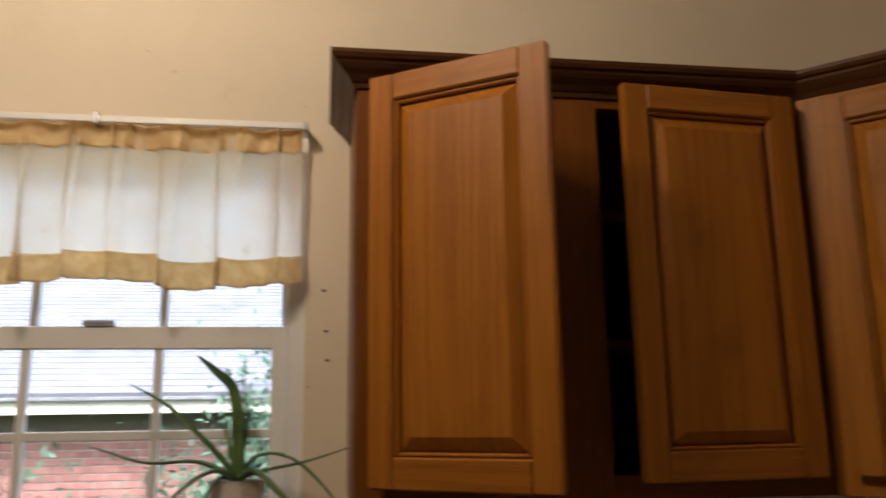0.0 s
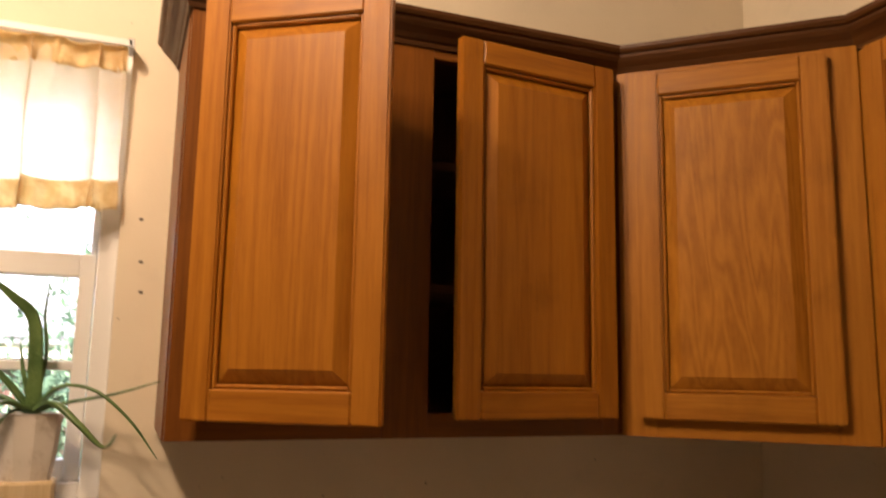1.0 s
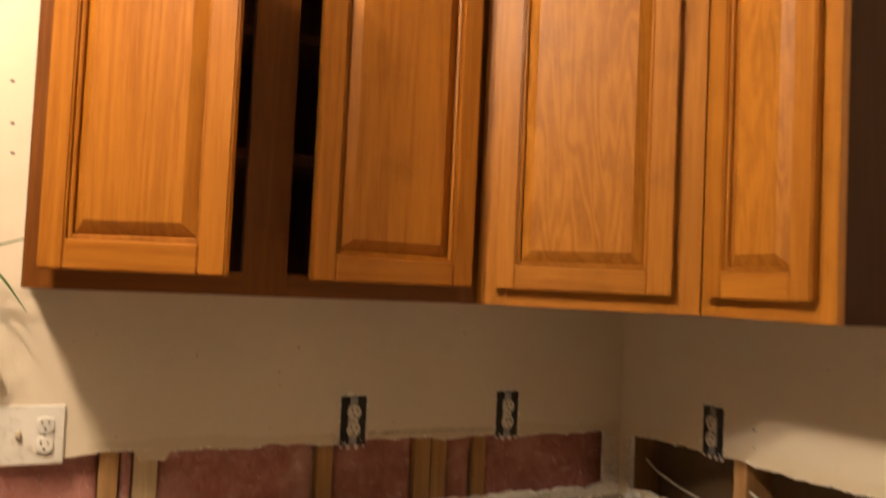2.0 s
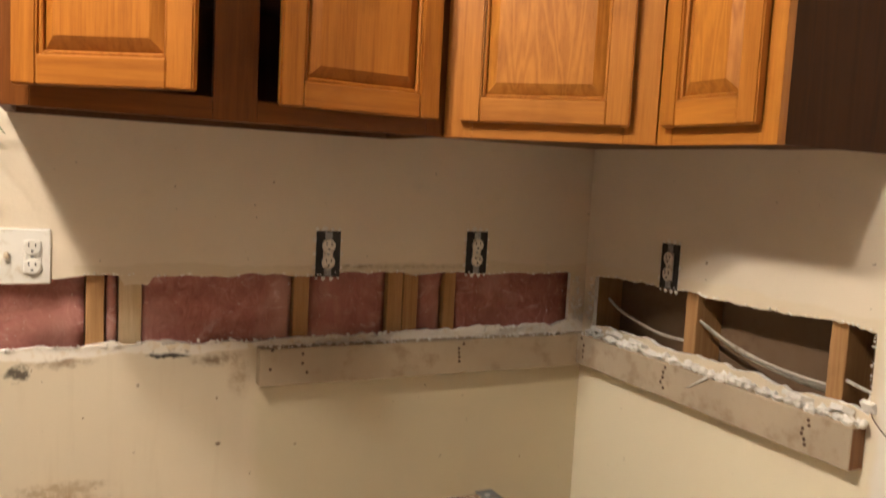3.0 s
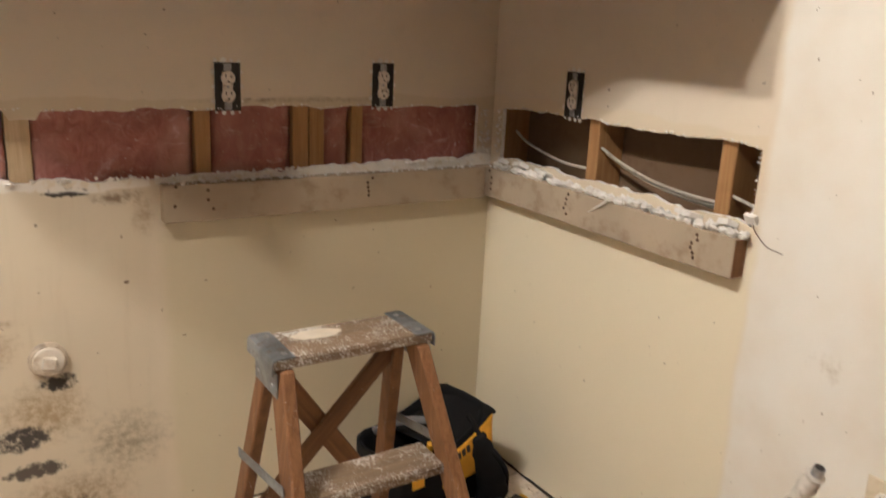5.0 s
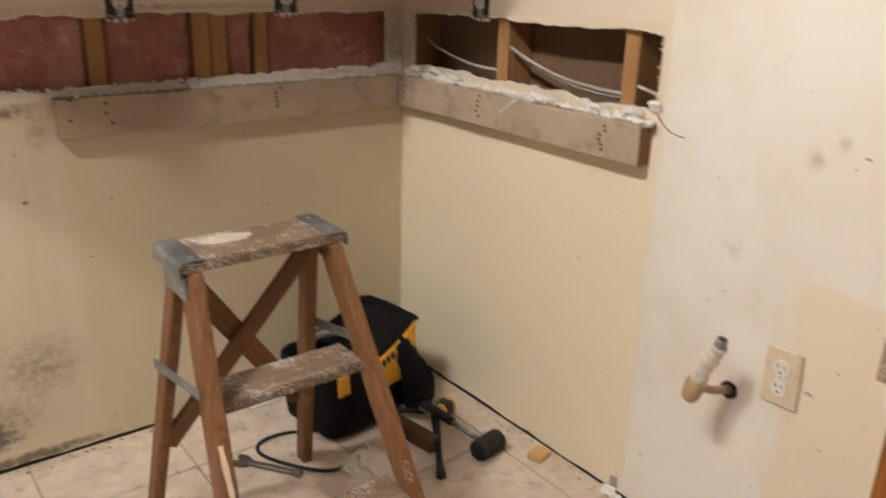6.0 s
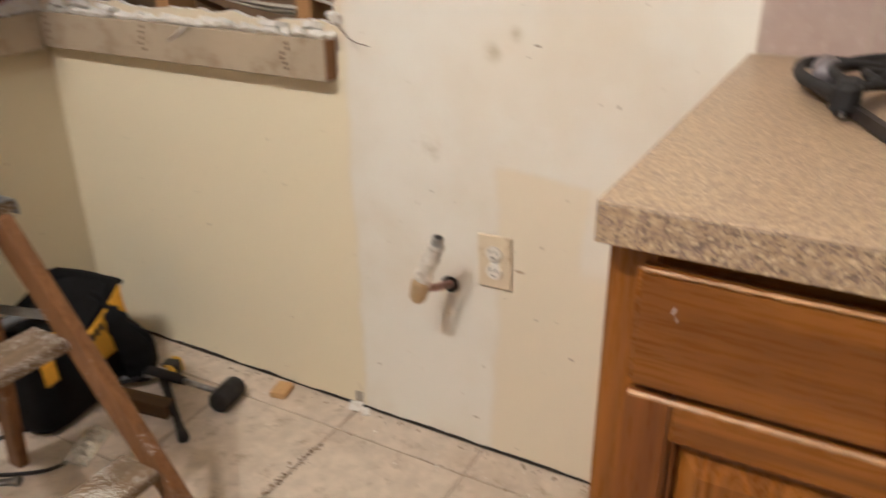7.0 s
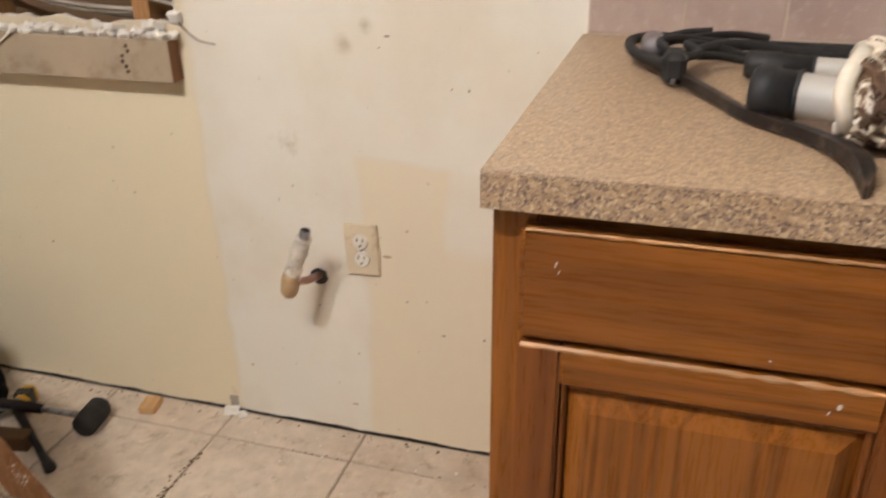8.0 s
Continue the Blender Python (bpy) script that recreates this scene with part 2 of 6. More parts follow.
def north_zones(n, v, xyz, col):
    wob = n.math("MULTIPLY", n.math("SUBTRACT", n.noise(v, 7, 4), 0.5), 0.05)
    x = n.math("ADD", xyz[0], wob)
    low = n.steps(n.math("ADD", xyz[2], wob), 0.86, 0.90, 1.0, 0.0)
    col = n.mix(n.math("MULTIPLY", low, n.steps(x, -0.95, -0.90)), col, (0.62, 0.545, 0.375))
    left = n.math("MULTIPLY", low, n.steps(x, -0.97, -0.91, 1, 0))
    col = n.mix(n.math("MULTIPLY", left, 0.75), col, (0.62, 0.54, 0.39))
    streak = n.noise(n.coords((1, 1, 0.10), False), 26, 4, 0.6)
    col = n.mix(n.math("MULTIPLY", left, n.steps(streak, 0.52, 0.80, 0, 0.22)), col, (0.42, 0.33, 0.20))
    for c, s, lo, hi, dark in (
        ((-1.36, 0, 0.53), (0.24, 0.3, 0.14), 0.20, 0.60, (0.33, 0.23, 0.12)),
        ((-1.20, 0, 0.36), (0.22, 0.3, 0.18), 0.22, 0.65, (0.36, 0.27, 0.15)),
        ((-1.16, 0, 0.13), (0.30, 0.3, 0.15), 0.20, 0.65, (0.33, 0.25, 0.15)),
        ((-1.37, 0, 0.52), (0.17, 0.3, 0.08), 0.28, 0.46, (0.045, 0.035, 0.028)),
        ((-1.17, 0, 0.430), (0.10, 0.3, 0.06), 0.30, 0.46, (0.05, 0.042, 0.036)),
        ((-1.25, 0, 0.305), (0.15, 0.3, 0.08), 0.28, 0.46, (0.06, 0.05, 0.042)),
        ((-1.23, 0, 0.22), (0.15, 0.3, 0.05), 0.27, 0.42, (0.11, 0.09, 0.07)),
        ((-1.03, 0, 0.25), (0.23, 0.3, 0.20), 0.22, 0.75, (0.26, 0.22, 0.15)),
        ((-1.18, 0, 0.09), (0.20, 0.3, 0.10), 0.24, 0.50, (0.13, 0.11, 0.085)),
        ((-1.12, 0, 0.868), (0.11, 0.3, 0.026), 0.26, 0.40, (0.05, 0.04, 0.03)),
        ((-1.02, 0, 0.850), (0.14, 0.3, 0.045), 0.26, 0.60, (0.26, 0.19, 0.12)),
        ((-1.34, 0, 0.860), (0.16, 0.3, 0.040), 0.26, 0.60, (0.30, 0.22, 0.14)),
        ((-0.965, 0, 0.81), (0.06, 0.3, 0.12), 0.20, 0.75, (0.36, 0.26, 0.15)),
        ((-1.33, 0, 0.585), (0.22, 0.3, 0.035), 0.22, 0.60, (0.42, 0.33, 0.21)),
        ((-1.10, 0, 0.02), (0.5, 0.3, 0.035), 0.22, 0.50, (0.22, 0.17, 0.11)),
        ((-0.60, 0, 1.062), (0.75, 0.3, 0.020), 0.30, 0.60, (0.30, 0.22, 0.14)),
        ((-1.492, 0, 1.769), (0.007, 0.3, 0.005), 0.12, 0.2, (0.10, 0.07, 0.05)),
        ((-1.487, 0, 1.687), (0.007, 0.3, 0.005), 0.12, 0.2, (0.10, 0.07, 0.05)),
        ((-1.483, 0, 1.629), (0.007, 0.3, 0.005), 0.12, 0.2, (0.10, 0.07, 0.05)),
        ((-1.009, 0, 0.650), (0.014, 0.3, 0.010), 0.18, 0.55, (0.16, 0.10, 0.06)),
        ((-1.186, 0, 0.800), (0.009, 0.3, 0.009), 0.18, 0.55, (0.14, 0.10, 0.07)),
        ((-0.183, 0, 0.528), (0.006, 0.3, 0.012), 0.18, 0.55, (0.30, 0.16, 0.10)),
        ((-1.014, 0, 0.759), (0.007, 0.3, 0.012), 0.18, 0.55, (0.22, 0.15, 0.09)),
        ((-1.42, 0, 0.84), (0.06, 0.3, 0.05), 0.30, 0.48, (0.10, 0.08, 0.055)),
    ):
        col = n.mix(blot(n, v, c, s, lo, hi, 48), col, dark)
    torn = n.math("MULTIPLY", n.steps(n.math("ADD", xyz[2], wob), 0.866, 0.874), n.steps(xyz[2], 0.92, 0.93, 1, 0))
    col = n.mix(n.math("MULTIPLY", torn, n.steps(n.noise(v, 40, 4), 0.35, 0.5)), col, (0.76, 0.71, 0.62))
    over = n.math("MULTIPLY", n.steps(n.math("ADD", xyz[2], wob), 1.03, 1.035), n.steps(n.math("ADD", xyz[2], wob), 1.066, 1.072, 1, 0))
    over = n.math("MULTIPLY", over, n.steps(xyz[0], -1.32, -1.31))
    col = n.mix(n.math("MULTIPLY", over, 0.6), col, (0.62, 0.52, 0.35))
    scuff = n.math("MULTIPLY", n.steps(n.noise(v, 55, 2, 0.5), 0.73, 0.76), 0.8)
    return n.mix(scuff, col, (0.22, 0.16, 0.10))


def east_zones(n, v, xyz, col):
    wob = n.math("MULTIPLY", n.math("SUBTRACT", n.noise(v, 5, 4), 0.5), 0.05)
    y = n.math("ADD", xyz[1], wob)
    z = n.math("ADD", xyz[2], wob)
    col = n.mix(n.math("MULTIPLY", n.steps(z, 0.84, 0.88, 1, 0), n.steps(y, -0.93, -0.90)), col, (0.78, 0.70, 0.51))
    pale = n.steps(y, -0.925, -0.905, 1, 0)
    patch = n.math("MULTIPLY", n.steps(y, -1.265, -1.24, 1, 0), n.steps(z, 0.645, 0.665, 1, 0))
    bare = n.math("MULTIPLY", n.steps(y, -1.44, -1.42, 1, 0), n.steps(z, 0.45, 0.50))
    patch = n.math("MULTIPLY", patch, n.math("SUBTRACT", 1.0, n.math("MULTIPLY", bare, 0.7)))
    cloud = n.steps(n.noise(v, 3.2, 4), 0.3, 0.65, 0.35, 1.0)
    pale = n.math("MULTIPLY", n.math("MULTIPLY", pale, cloud), n.math("SUBTRACT", 1.0, patch))
    col = n.mix(n.math("MULTIPLY", patch, 0.7), col, (0.79, 0.71, 0.55))
    col = n.mix(pale, col, (0.81, 0.78, 0.70))
    for c, s, lo, hi, dark in (
        ((0, -1.235, 0.877), (0.3, 0.035, 0.04), 0.10, 0.9, (0.42, 0.34, 0.19)),
        ((0, -1.280, 0.912), (0.3, 0.028, 0.03), 0.10, 0.9, (0.42, 0.34, 0.19)),
        ((0, -1.10, 0.68), (0.3, 0.14, 0.10), 0.38, 0.80, (0.55, 0.49, 0.38)),
        ((0, -1.341, 0.358), (0.3, 0.010, 0.006), 0.20, 0.55, (0.20, 0.14, 0.09)),
        ((0, -1.384, 0.364), (0.3, 0.007, 0.006), 0.20, 0.55, (0.18, 0.12, 0.08)),
        ((0, -1.419, 0.289), (0.3, 0.011, 0.007), 0.20, 0.55, (0.20, 0.10, 0.07)),
        ((0, -1.210, 0.077), (0.3, 0.018, 0.007), 0.20, 0.55, (0.24, 0.17, 0.10)),
        ((0, -1.346, 0.517), (0.3, 0.008, 0.008), 0.20, 0.55, (0.42, 0.32, 0.20)),
        ((0, -1.321, 0.895), (0.3, 0.014, 0.005), 0.20, 0.55, (0.24, 0.18, 0.12)),
        ((0, -1.302, 0.456), (0.3, 0.020, 0.007), 0.22, 0.34, (0.45, 0.34, 0.22)),
        ((0, -0.90, 0.050), (0.3, 0.03, 0.05), 0.34, 0.60, (0.44, 0.35, 0.24)),
    ):
        col = n.mix(blot(n, v, c, s, lo, hi, 30), col, dark)
    specks = n.math("MULTIPLY", n.steps(n.noise(v, 60, 2, 0.5), 0.735, 0.76), 0.8)
    edge = n.math("MULTIPLY", n.steps(z, 0.875, 0.885), n.steps(z, 1.075, 1.085, 1, 0))
    edge = n.math("MULTIPLY", edge, n.steps(xyz[1], -0.905, -0.90))
    col = n.mix(n.math("MULTIPLY", edge, 0.8), col, (0.70, 0.60, 0.43))
    return n.mix(specks, col, (0.25, 0.18, 0.11))


paint_north = wall_paint("cream_wall_paint_stained", (0.72, 0.62, 0.47), north_zones)
paint_east = wall_paint("cream_wall_paint_patched", (0.72, 0.63, 0.49), east_zones)
paint = wall_paint("cream_wall_paint", (0.72, 0.62, 0.47))
# unseen walls: colour kept dark so little light bounces into the shadows
paint_far = wall_paint("low_bounce_wall_paint", (0.15, 0.122, 0.092))
# ceiling never in view; darkened to hold down its bounced light
low_bounce_ceiling = wall_paint("low_bounce_ceiling", (0.34, 0.31, 0.27))
gypsum = plain("broken_gypsum", (0.82, 0.79, 0.73), 0.9, 0, 0.12, 60, 0.6, (0.62, 0.55, 0.44))
primer_grimy = plain("grimy_ledger_board", (0.365, 0.290, 0.195), 0.75, 0, 0.16, 14, 0.25, (0.26, 0.185, 0.11))
primer = plain("painted_ledger_board", (0.41, 0.335, 0.235), 0.75, 0, 0.10, 18, 0.25, (0.30, 0.225, 0.145))
white_frame = plain("white_window_vinyl", (0.74, 0.72, 0.69), 0.4, 0, 0.05, 12, 0.05)
white_plastic = plain("white_plastic", (0.74, 0.71, 0.64), 0.38, 0, 0.05, 30, 0.05, (0.55, 0.48, 0.36))
cream_plastic = plain("aged_cream_plastic", (0.66, 0.57, 0.41), 0.4, 0, 0.07, 30, 0.05, (0.46, 0.36, 0.22))
black_hole = plain("black_plastic", (0.018, 0.017, 0.017), 0.55, 0, 0.3, 30, 0.2)
old_steel = plain("old_dull_steel", (0.17, 0.155, 0.14), 0.5, 0.7, 0.25, 40, 0.2, (0.10, 0.075, 0.055))
steel = plain("dull_steel", (0.42, 0.42, 0.42), 0.42, 0.9, 0.2, 40, 0.2, (0.16, 0.13, 0.11))
galvanised = plain("galvanised_bracket", (0.26, 0.275, 0.28), 0.5, 0.7, 0.35, 60, 0.3, (0.20, 0.155, 0.11))
rubber = plain("black_rubber", (0.013, 0.012, 0.012), 0.75, 0, 0.3, 50, 0.3, (0.03, 0.027, 0.024))
kraft = plain("brown_board_in_cavity", (0.15, 0.094, 0.05), 0.9, 0, 0.2, 9, 0.3, (0.13, 0.08, 0.045))


def pink_wool():
    n = Nodes("pink_insulation")
    v = n.coords()
    fib = n.noise(n.coords((1, 1, 0.5)), 38, 6, 0.7, 1.2)
    col = n.ramp(fib, ((0.3, (0.27, 0.098, 0.078)), (0.52, (0.37, 0.150, 0.120)), (0.78, (0.50, 0.255, 0.205))))
    col = n.mix(n.steps(n.noise(v, 7, 4, 0.6), 0.42, 0.72, 0, 0.75), col, (0.27, 0.112, 0.082))
    col = n.mix(n.steps(n.noise(v, 4.5, 3, 0.5, 0.8), 0.48, 0.70, 0, 0.7), col, (0.50, 0.30, 0.245))
    wisp = n.noise(n.coords((0.7, 1, 1.4), True, (0, 0.5, 0)), 16, 5, 0.65, 1.4)
    col = n.mix(n.steps(wisp, 0.56, 0.76, 0, 0.65), col, (0.64, 0.46, 0.40))
    col = n.mix(n.steps(n.noise(v, 120, 2, 0.5), 0.70, 0.76, 0, 0.7), col, (0.72, 0.62, 0.55))
    n.bump(n.math("ADD", fib, n.math("MULTIPLY", wisp, 1.5)), 0.5, 0.005)
    return n.finish(col, 0.95)


def floor_tile_look(name, base, grime):
    n = Nodes(name)
    v = n.coords()
    w = n.coords(shift=False)
    world_v = n.node("NewGeometry").outputs["Position"]
    big = n.noise(world_v, 4.5, 5, 0.6)
    col = n.mix(n.steps(n.noise(v, 26, 4, 0.6), 0.3, 0.7), tuple(c * 0.88 for c in base), tuple(c * 1.08 for c in base))
    col = n.mix(n.steps(big, 0.45, 0.72, 0, 0.55), col, grime)
    col = n.mix(n.steps(n.noise(world_v, 19, 6, 0.7), 0.52, 0.74, 0, 0.75), col, (0.27, 0.19, 0.11))
    col = n.mix(n.steps(n.noise(world_v, 2.2, 5, 0.6), 0.50, 0.68, 0, 0.5), col, (0.36, 0.28, 0.19))
    col = n.mix(n.steps(n.noise(world_v, 75, 3, 0.6), 0.69, 0.75, 0, 0.8), col, (0.82, 0.80, 0.76))
    n.bump(n.noise(w, 60, 4), 0.15, 0.002)
    return n.finish(col, n.steps(big, 0.3, 0.7, 0.42, 0.62))


def laminate(name="speckled_laminate", grey=0.3, lift=0.0, scale=170):
    """Pressed chips: cells of a few millimetres in tans and mauve browns over a fine mottle."""
    n = Nodes(name)
    v = n.coords((1.15, 1, 1), False, (0.5, 0.4, 0.7))
    flake = n.math("ADD", n.noise(v, scale, 6, 0.78, 0.3), lift)
    col = n.ramp(flake, ((0.33, (0.11, 0.076, 0.062)), (0.42, (0.24, 0.17, 0.118)), (0.50, (0.37, 0.26, 0.150)), (0.62, (0.56, 0.44, 0.29))))
    col = n.mix(n.steps(n.noise(v, 95, 4, 0.6), 0.50, 0.66, 0, grey), col, (0.27, 0.20, 0.185))
    bent = n.node("VectorMath")
    bent.operation = "MULTIPLY_ADD"
    swirl = n.node("TexNoise", Scale=160.0, Detail=3.0)
    n.link(v, swirl.inputs["Vector"])
    n.link(swirl.outputs["Color"], bent.inputs[0])
    bent.inputs[1].default_value = (0.006, 0.006, 0.006)
    n.link(v, bent.inputs[2])
    chips = n.node("TexVoronoi", Scale=scale * 2.6, Randomness=1.0)
    n.link(bent.outputs[0], chips.inputs["Vector"])
    tone = n.node("SeparateColor")
    n.link(chips.outputs["Color"], tone.inputs[0])
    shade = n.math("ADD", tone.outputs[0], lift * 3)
    chip = n.ramp(shade, ((0.0, (0.055, 0.036, 0.032)), (0.14, (0.17, 0.115, 0.10)), (0.34, (0.33, 0.225, 0.135)), (0.66, (0.41, 0.285, 0.150)), (0.92, (0.66, 0.51, 0.31))))
    col = n.mix(0.35 + grey * 0.8, col, chip)
    return n.finish(col, n.steps(flake, 0.3, 0.7, 0.28, 0.40), 0.0)


def splash_tile():
    n = Nodes("mauve_wall_tile")
    v = n.coords()
    col = n.mix(n.steps(n.noise(v, 9, 4), 0.3, 0.7), (0.40, 0.305, 0.265), (0.48, 0.385, 0.335))
    col = n.mix(n.steps(n.noise(v, 70, 4, 0.6), 0.5, 0.75, 0, 0.5), col, (0.55, 0.47, 0.43))
    n.bump(n.noise(v, 12, 3), 0.15, 0.002)
    return n.finish(col, 0.33)


wool = pink_wool()
tile_floor = floor_tile_look("buff_floor_tile", (0.645, 0.550, 0.440), (0.46, 0.37, 0.27))
grout = plain("dirty_floor_grout", (0.42, 0.345, 0.26), 0.9, 0, 0.25, 12, 0.5, (0.19, 0.135, 0.085))
counter_laminate = laminate("speckled_laminate", 0.10, 0.02, 150)
# same laminate with greyer flecks, darkened for the shade on the upright edge
shaded_edge_laminate = laminate("speckled_laminate_edge_shaded", 0.36, -0.022, 140)
tile_splash = splash_tile()
tile_grout = plain("pale_tile_grout", (0.52, 0.44, 0.36), 0.85, 0, 0.1, 40, 0.3)

# ---------------------------------------------------------------- structure
ROOM_X, ROOM_Y, ROOM_Z = -4.6, -6.0, 2.80
SKIN = 0.013
WIN_L, WIN_R, WIN_B, WIN_T = -2.349, -1.529, 1.25, 2.11
CUT_TOP, CUT_LOW = 1.043, 0.893


def ragged(s, size, seed):
    return size * (noise.noise((s * 9, seed, 0.3)) + 0.6 * noise.noise((s * 31, seed, 1.7)) + 0.35 * noise.noise((s * 83, seed, 4.1)))


def foot(s):
    return 0.0070 + ragged(s, 0.004, 31)


def skin(name, columns, flip, material, parent):
    """Wallboard from quads in (s, z), given as rows of s0, s1, low0, low1, high0, high1; 13 mm thick behind the wall's face."""
    bm = bmesh.new()
    put = (lambda s, z, d: (d, s, z)) if flip else (lambda s, z, d: (s, d, z))
    for s0, s1, a0, a1, b0, b1 in columns:
        front = [bm.verts.new(put(s, z, 0)) for s, z in ((s0, a0), (s1, a1), (s1, b1), (s0, b0))]
        bm.faces.new(front)
    bmesh.ops.remove_doubles(bm, verts=bm.verts, dist=1e-4)
    made = bmesh.ops.extrude_face_region(bm, geom=list(bm.faces))
    verts = [g for g in made["geom"] if isinstance(g, bmesh.types.BMVert)]
    bmesh.ops.translate(bm, verts=verts, vec=put(0, 0, SKIN))
    bmesh.ops.recalc_face_normals(bm, faces=bm.faces)
    for f in bm.faces:
        f.material_index = 0 if abs(f.normal.x if flip else f.normal.y) > 0.9 else 1
    return part(name, bm, [material, gypsum], parent)


def spaced(a, b, step):
    k = max(1, round(abs(b - a) / step))
    return [a + (b - a) * n / k for n in range(k + 1)]


wall_north = thing("wall_north", "cream kitchen wall with a window and a torn-out strip", "wall", kind="structure")
cut_left = -1.95
s_list = sorted({round(s, 4) for s in (*spaced(ROOM_X, WIN_L, 0.4), *spaced(WIN_L, cut_left, 0.2), *spaced(cut_left, WIN_R, 0.012), *spaced(WIN_R, -0.052, 0.012), 0.0)})
cols = []
for a, b in zip(s_list, s_list[1:]):
    inside = WIN_L - 1e-6 <= a and b <= WIN_R + 1e-6
    torn = a >= cut_left - 1e-6 and b <= -0.05

    def low(s):
        return CUT_LOW + 0.010 * (s + 1.0) + ragged(s, 0.014, 2) if s > -1.0 else CUT_LOW + ragged(s, 0.016, 2)

    def high(s):
        return CUT_TOP + ragged(s, 0.009, 7) - (0.02 if -1.225 < s < -1.165 else 0)

    pieces = [(foot(a), foot(b), low(a), low(b)), (high(a), high(b), ROOM_Z, ROOM_Z)] if torn else [(foot(a), foot(b), ROOM_Z, ROOM_Z)]
    for p in pieces:
        if inside and p[2] > WIN_B:
            cols.append((a, b, p[0], p[1], WIN_B, WIN_B))
            cols.append((a, b, WIN_T, WIN_T, ROOM_Z, ROOM_Z))
        else:
            cols.append((a, b, *p))
skin("wallboard", cols, False, paint_north, wall_north)
bm = bmesh.new()
for x0, x1, z0, z1 in ((ROOM_X, WIN_L, 0, ROOM_Z), (WIN_R, 0.115, 0, ROOM_Z), (WIN_L, WIN_R, 0, WIN_B), (WIN_L, WIN_R, WIN_T, ROOM_Z)):
    cube(bm, x0, x1, 0.105, 0.20, z0, z1)
part("sheathing", bm, kraft, wall_north, "brown sheathing board")
bm = bmesh.new()
for x0, x1, z0, z1 in ((WIN_L - 0.04, WIN_L, WIN_B, WIN_T), (WIN_R, WIN_R + 0.038, WIN_B, WIN_T), (WIN_L, WIN_R, WIN_B - 0.05, WIN_B - 0.001), (WIN_L, WIN_R, WIN_T + 0.001, WIN_T + 0.05)):
    cube(bm, x0, x1, SKIN, 0.105, z0, z1)
part("rough_opening", bm, white_frame, wall_north)
for x0, x1, look_of in ((-1.292, -1.255, stud_wood), (-1.226, -1.178, stud_pale), (-0.838, -0.800, stud_wood), (-0.596, -0.555, stud_wood), (-0.552, -0.512, stud_wood), (-0.437, -0.404, stud_wood), (-1.72, -1.68, stud_wood)):
    part("stud", boxed(x0, x1, SKIN + 0.002 + (0.01 if look_of is stud_pale else 0), 0.104, 0.02, 1.24, 0.002), look_of, wall_north, "bare framing lumber stud")
for n, (x0, x1) in enumerate(((-1.95, -1.72), (-1.68, -1.294), (-1.253, -1.228), (-1.176, -0.840), (-0.798, -0.598), (-0.510, -0.439), (-0.402, -0.016))):
    bm = bmesh.new()
    nx, nz = max(4, int((x1 - x0) / 0.012)), 24
    grid = [[bm.verts.new((x0 + (x1 - x0) * i / nx, 0.034 - 0.010 * (1 - abs(2 * i / nx - 1) ** 6) + 0.014 * noise.noise((x0 + 9 * (x1 - x0) * i / nx, 0.27 * k, n)) + 0.006 * noise.noise((40 * (x1 - x0) * i / nx, 1.1 * k, n)), 0.80 + 0.34 * k / nz)) for k in range(nz + 1)] for i in range(nx + 1)]
    for i in range(nx):
        for k in range(nz):
            bm.faces.new((grid[i][k], grid[i + 1][k], grid[i + 1][k + 1], grid[i][k + 1]))
    made = bmesh.ops.extrude_face_region(bm, geom=list(bm.faces))
    bmesh.ops.translate(bm, verts=[g for g in made["geom"] if isinstance(g, bmesh.types.BMVert)], vec=(0, 0.03, 0))
    bmesh.ops.recalc_face_normals(bm, faces=bm.faces)
    part("insulation_batt", bm, wool, wall_north, "pink fibreglass insulation", True)

wall_east = thing("wall_east", "cream kitchen wall with patched paint and a torn-out strip", "wall", kind="structure")
E_NEAR, E_FAR = -0.893, -0.045
s_list = sorted({round(s, 4) for s in (ROOM_Y, -3.0, -2.2, *spaced(-2.2, E_NEAR, 0.02), *spaced(E_NEAR, E_FAR, 0.011), 0.0)})
cols = []
for a, b in zip(s_list, s_list[1:]):
    if a >= E_NEAR - 1e-6 and b <= E_FAR + 1e-6:
        lo = [0.905 + ragged(s, 0.012, 12) for s in (a, b)]
        hi = [1.054 - 0.012 * (s + 0.9) + ragged(s, 0.008, 15) for s in (a, b)]
        cols += [(a, b, foot(a), foot(b), *lo), (a, b, *hi, ROOM_Z, ROOM_Z)]
    else:
        cols.append((a, b, foot(a), foot(b), ROOM_Z, ROOM_Z))
skin("wallboard", cols, True, paint_east, wall_east)
part("far_board", boxed(0.100, 0.118, ROOM_Y, 0.104, 0, ROOM_Z, 0), kraft, wall_east, "brown paper back of the far wallboard")
for y0, y1 in ((-0.424, -0.386), (-0.823, -0.785), (-0.045, -0.004), (-0.96, -0.915)):
    part("stud", boxed(SKIN + 0.002, 0.098, y0, y1, 0.02, 2.40, 0.002), stud_wood, wall_east, "bare framing lumber stud")

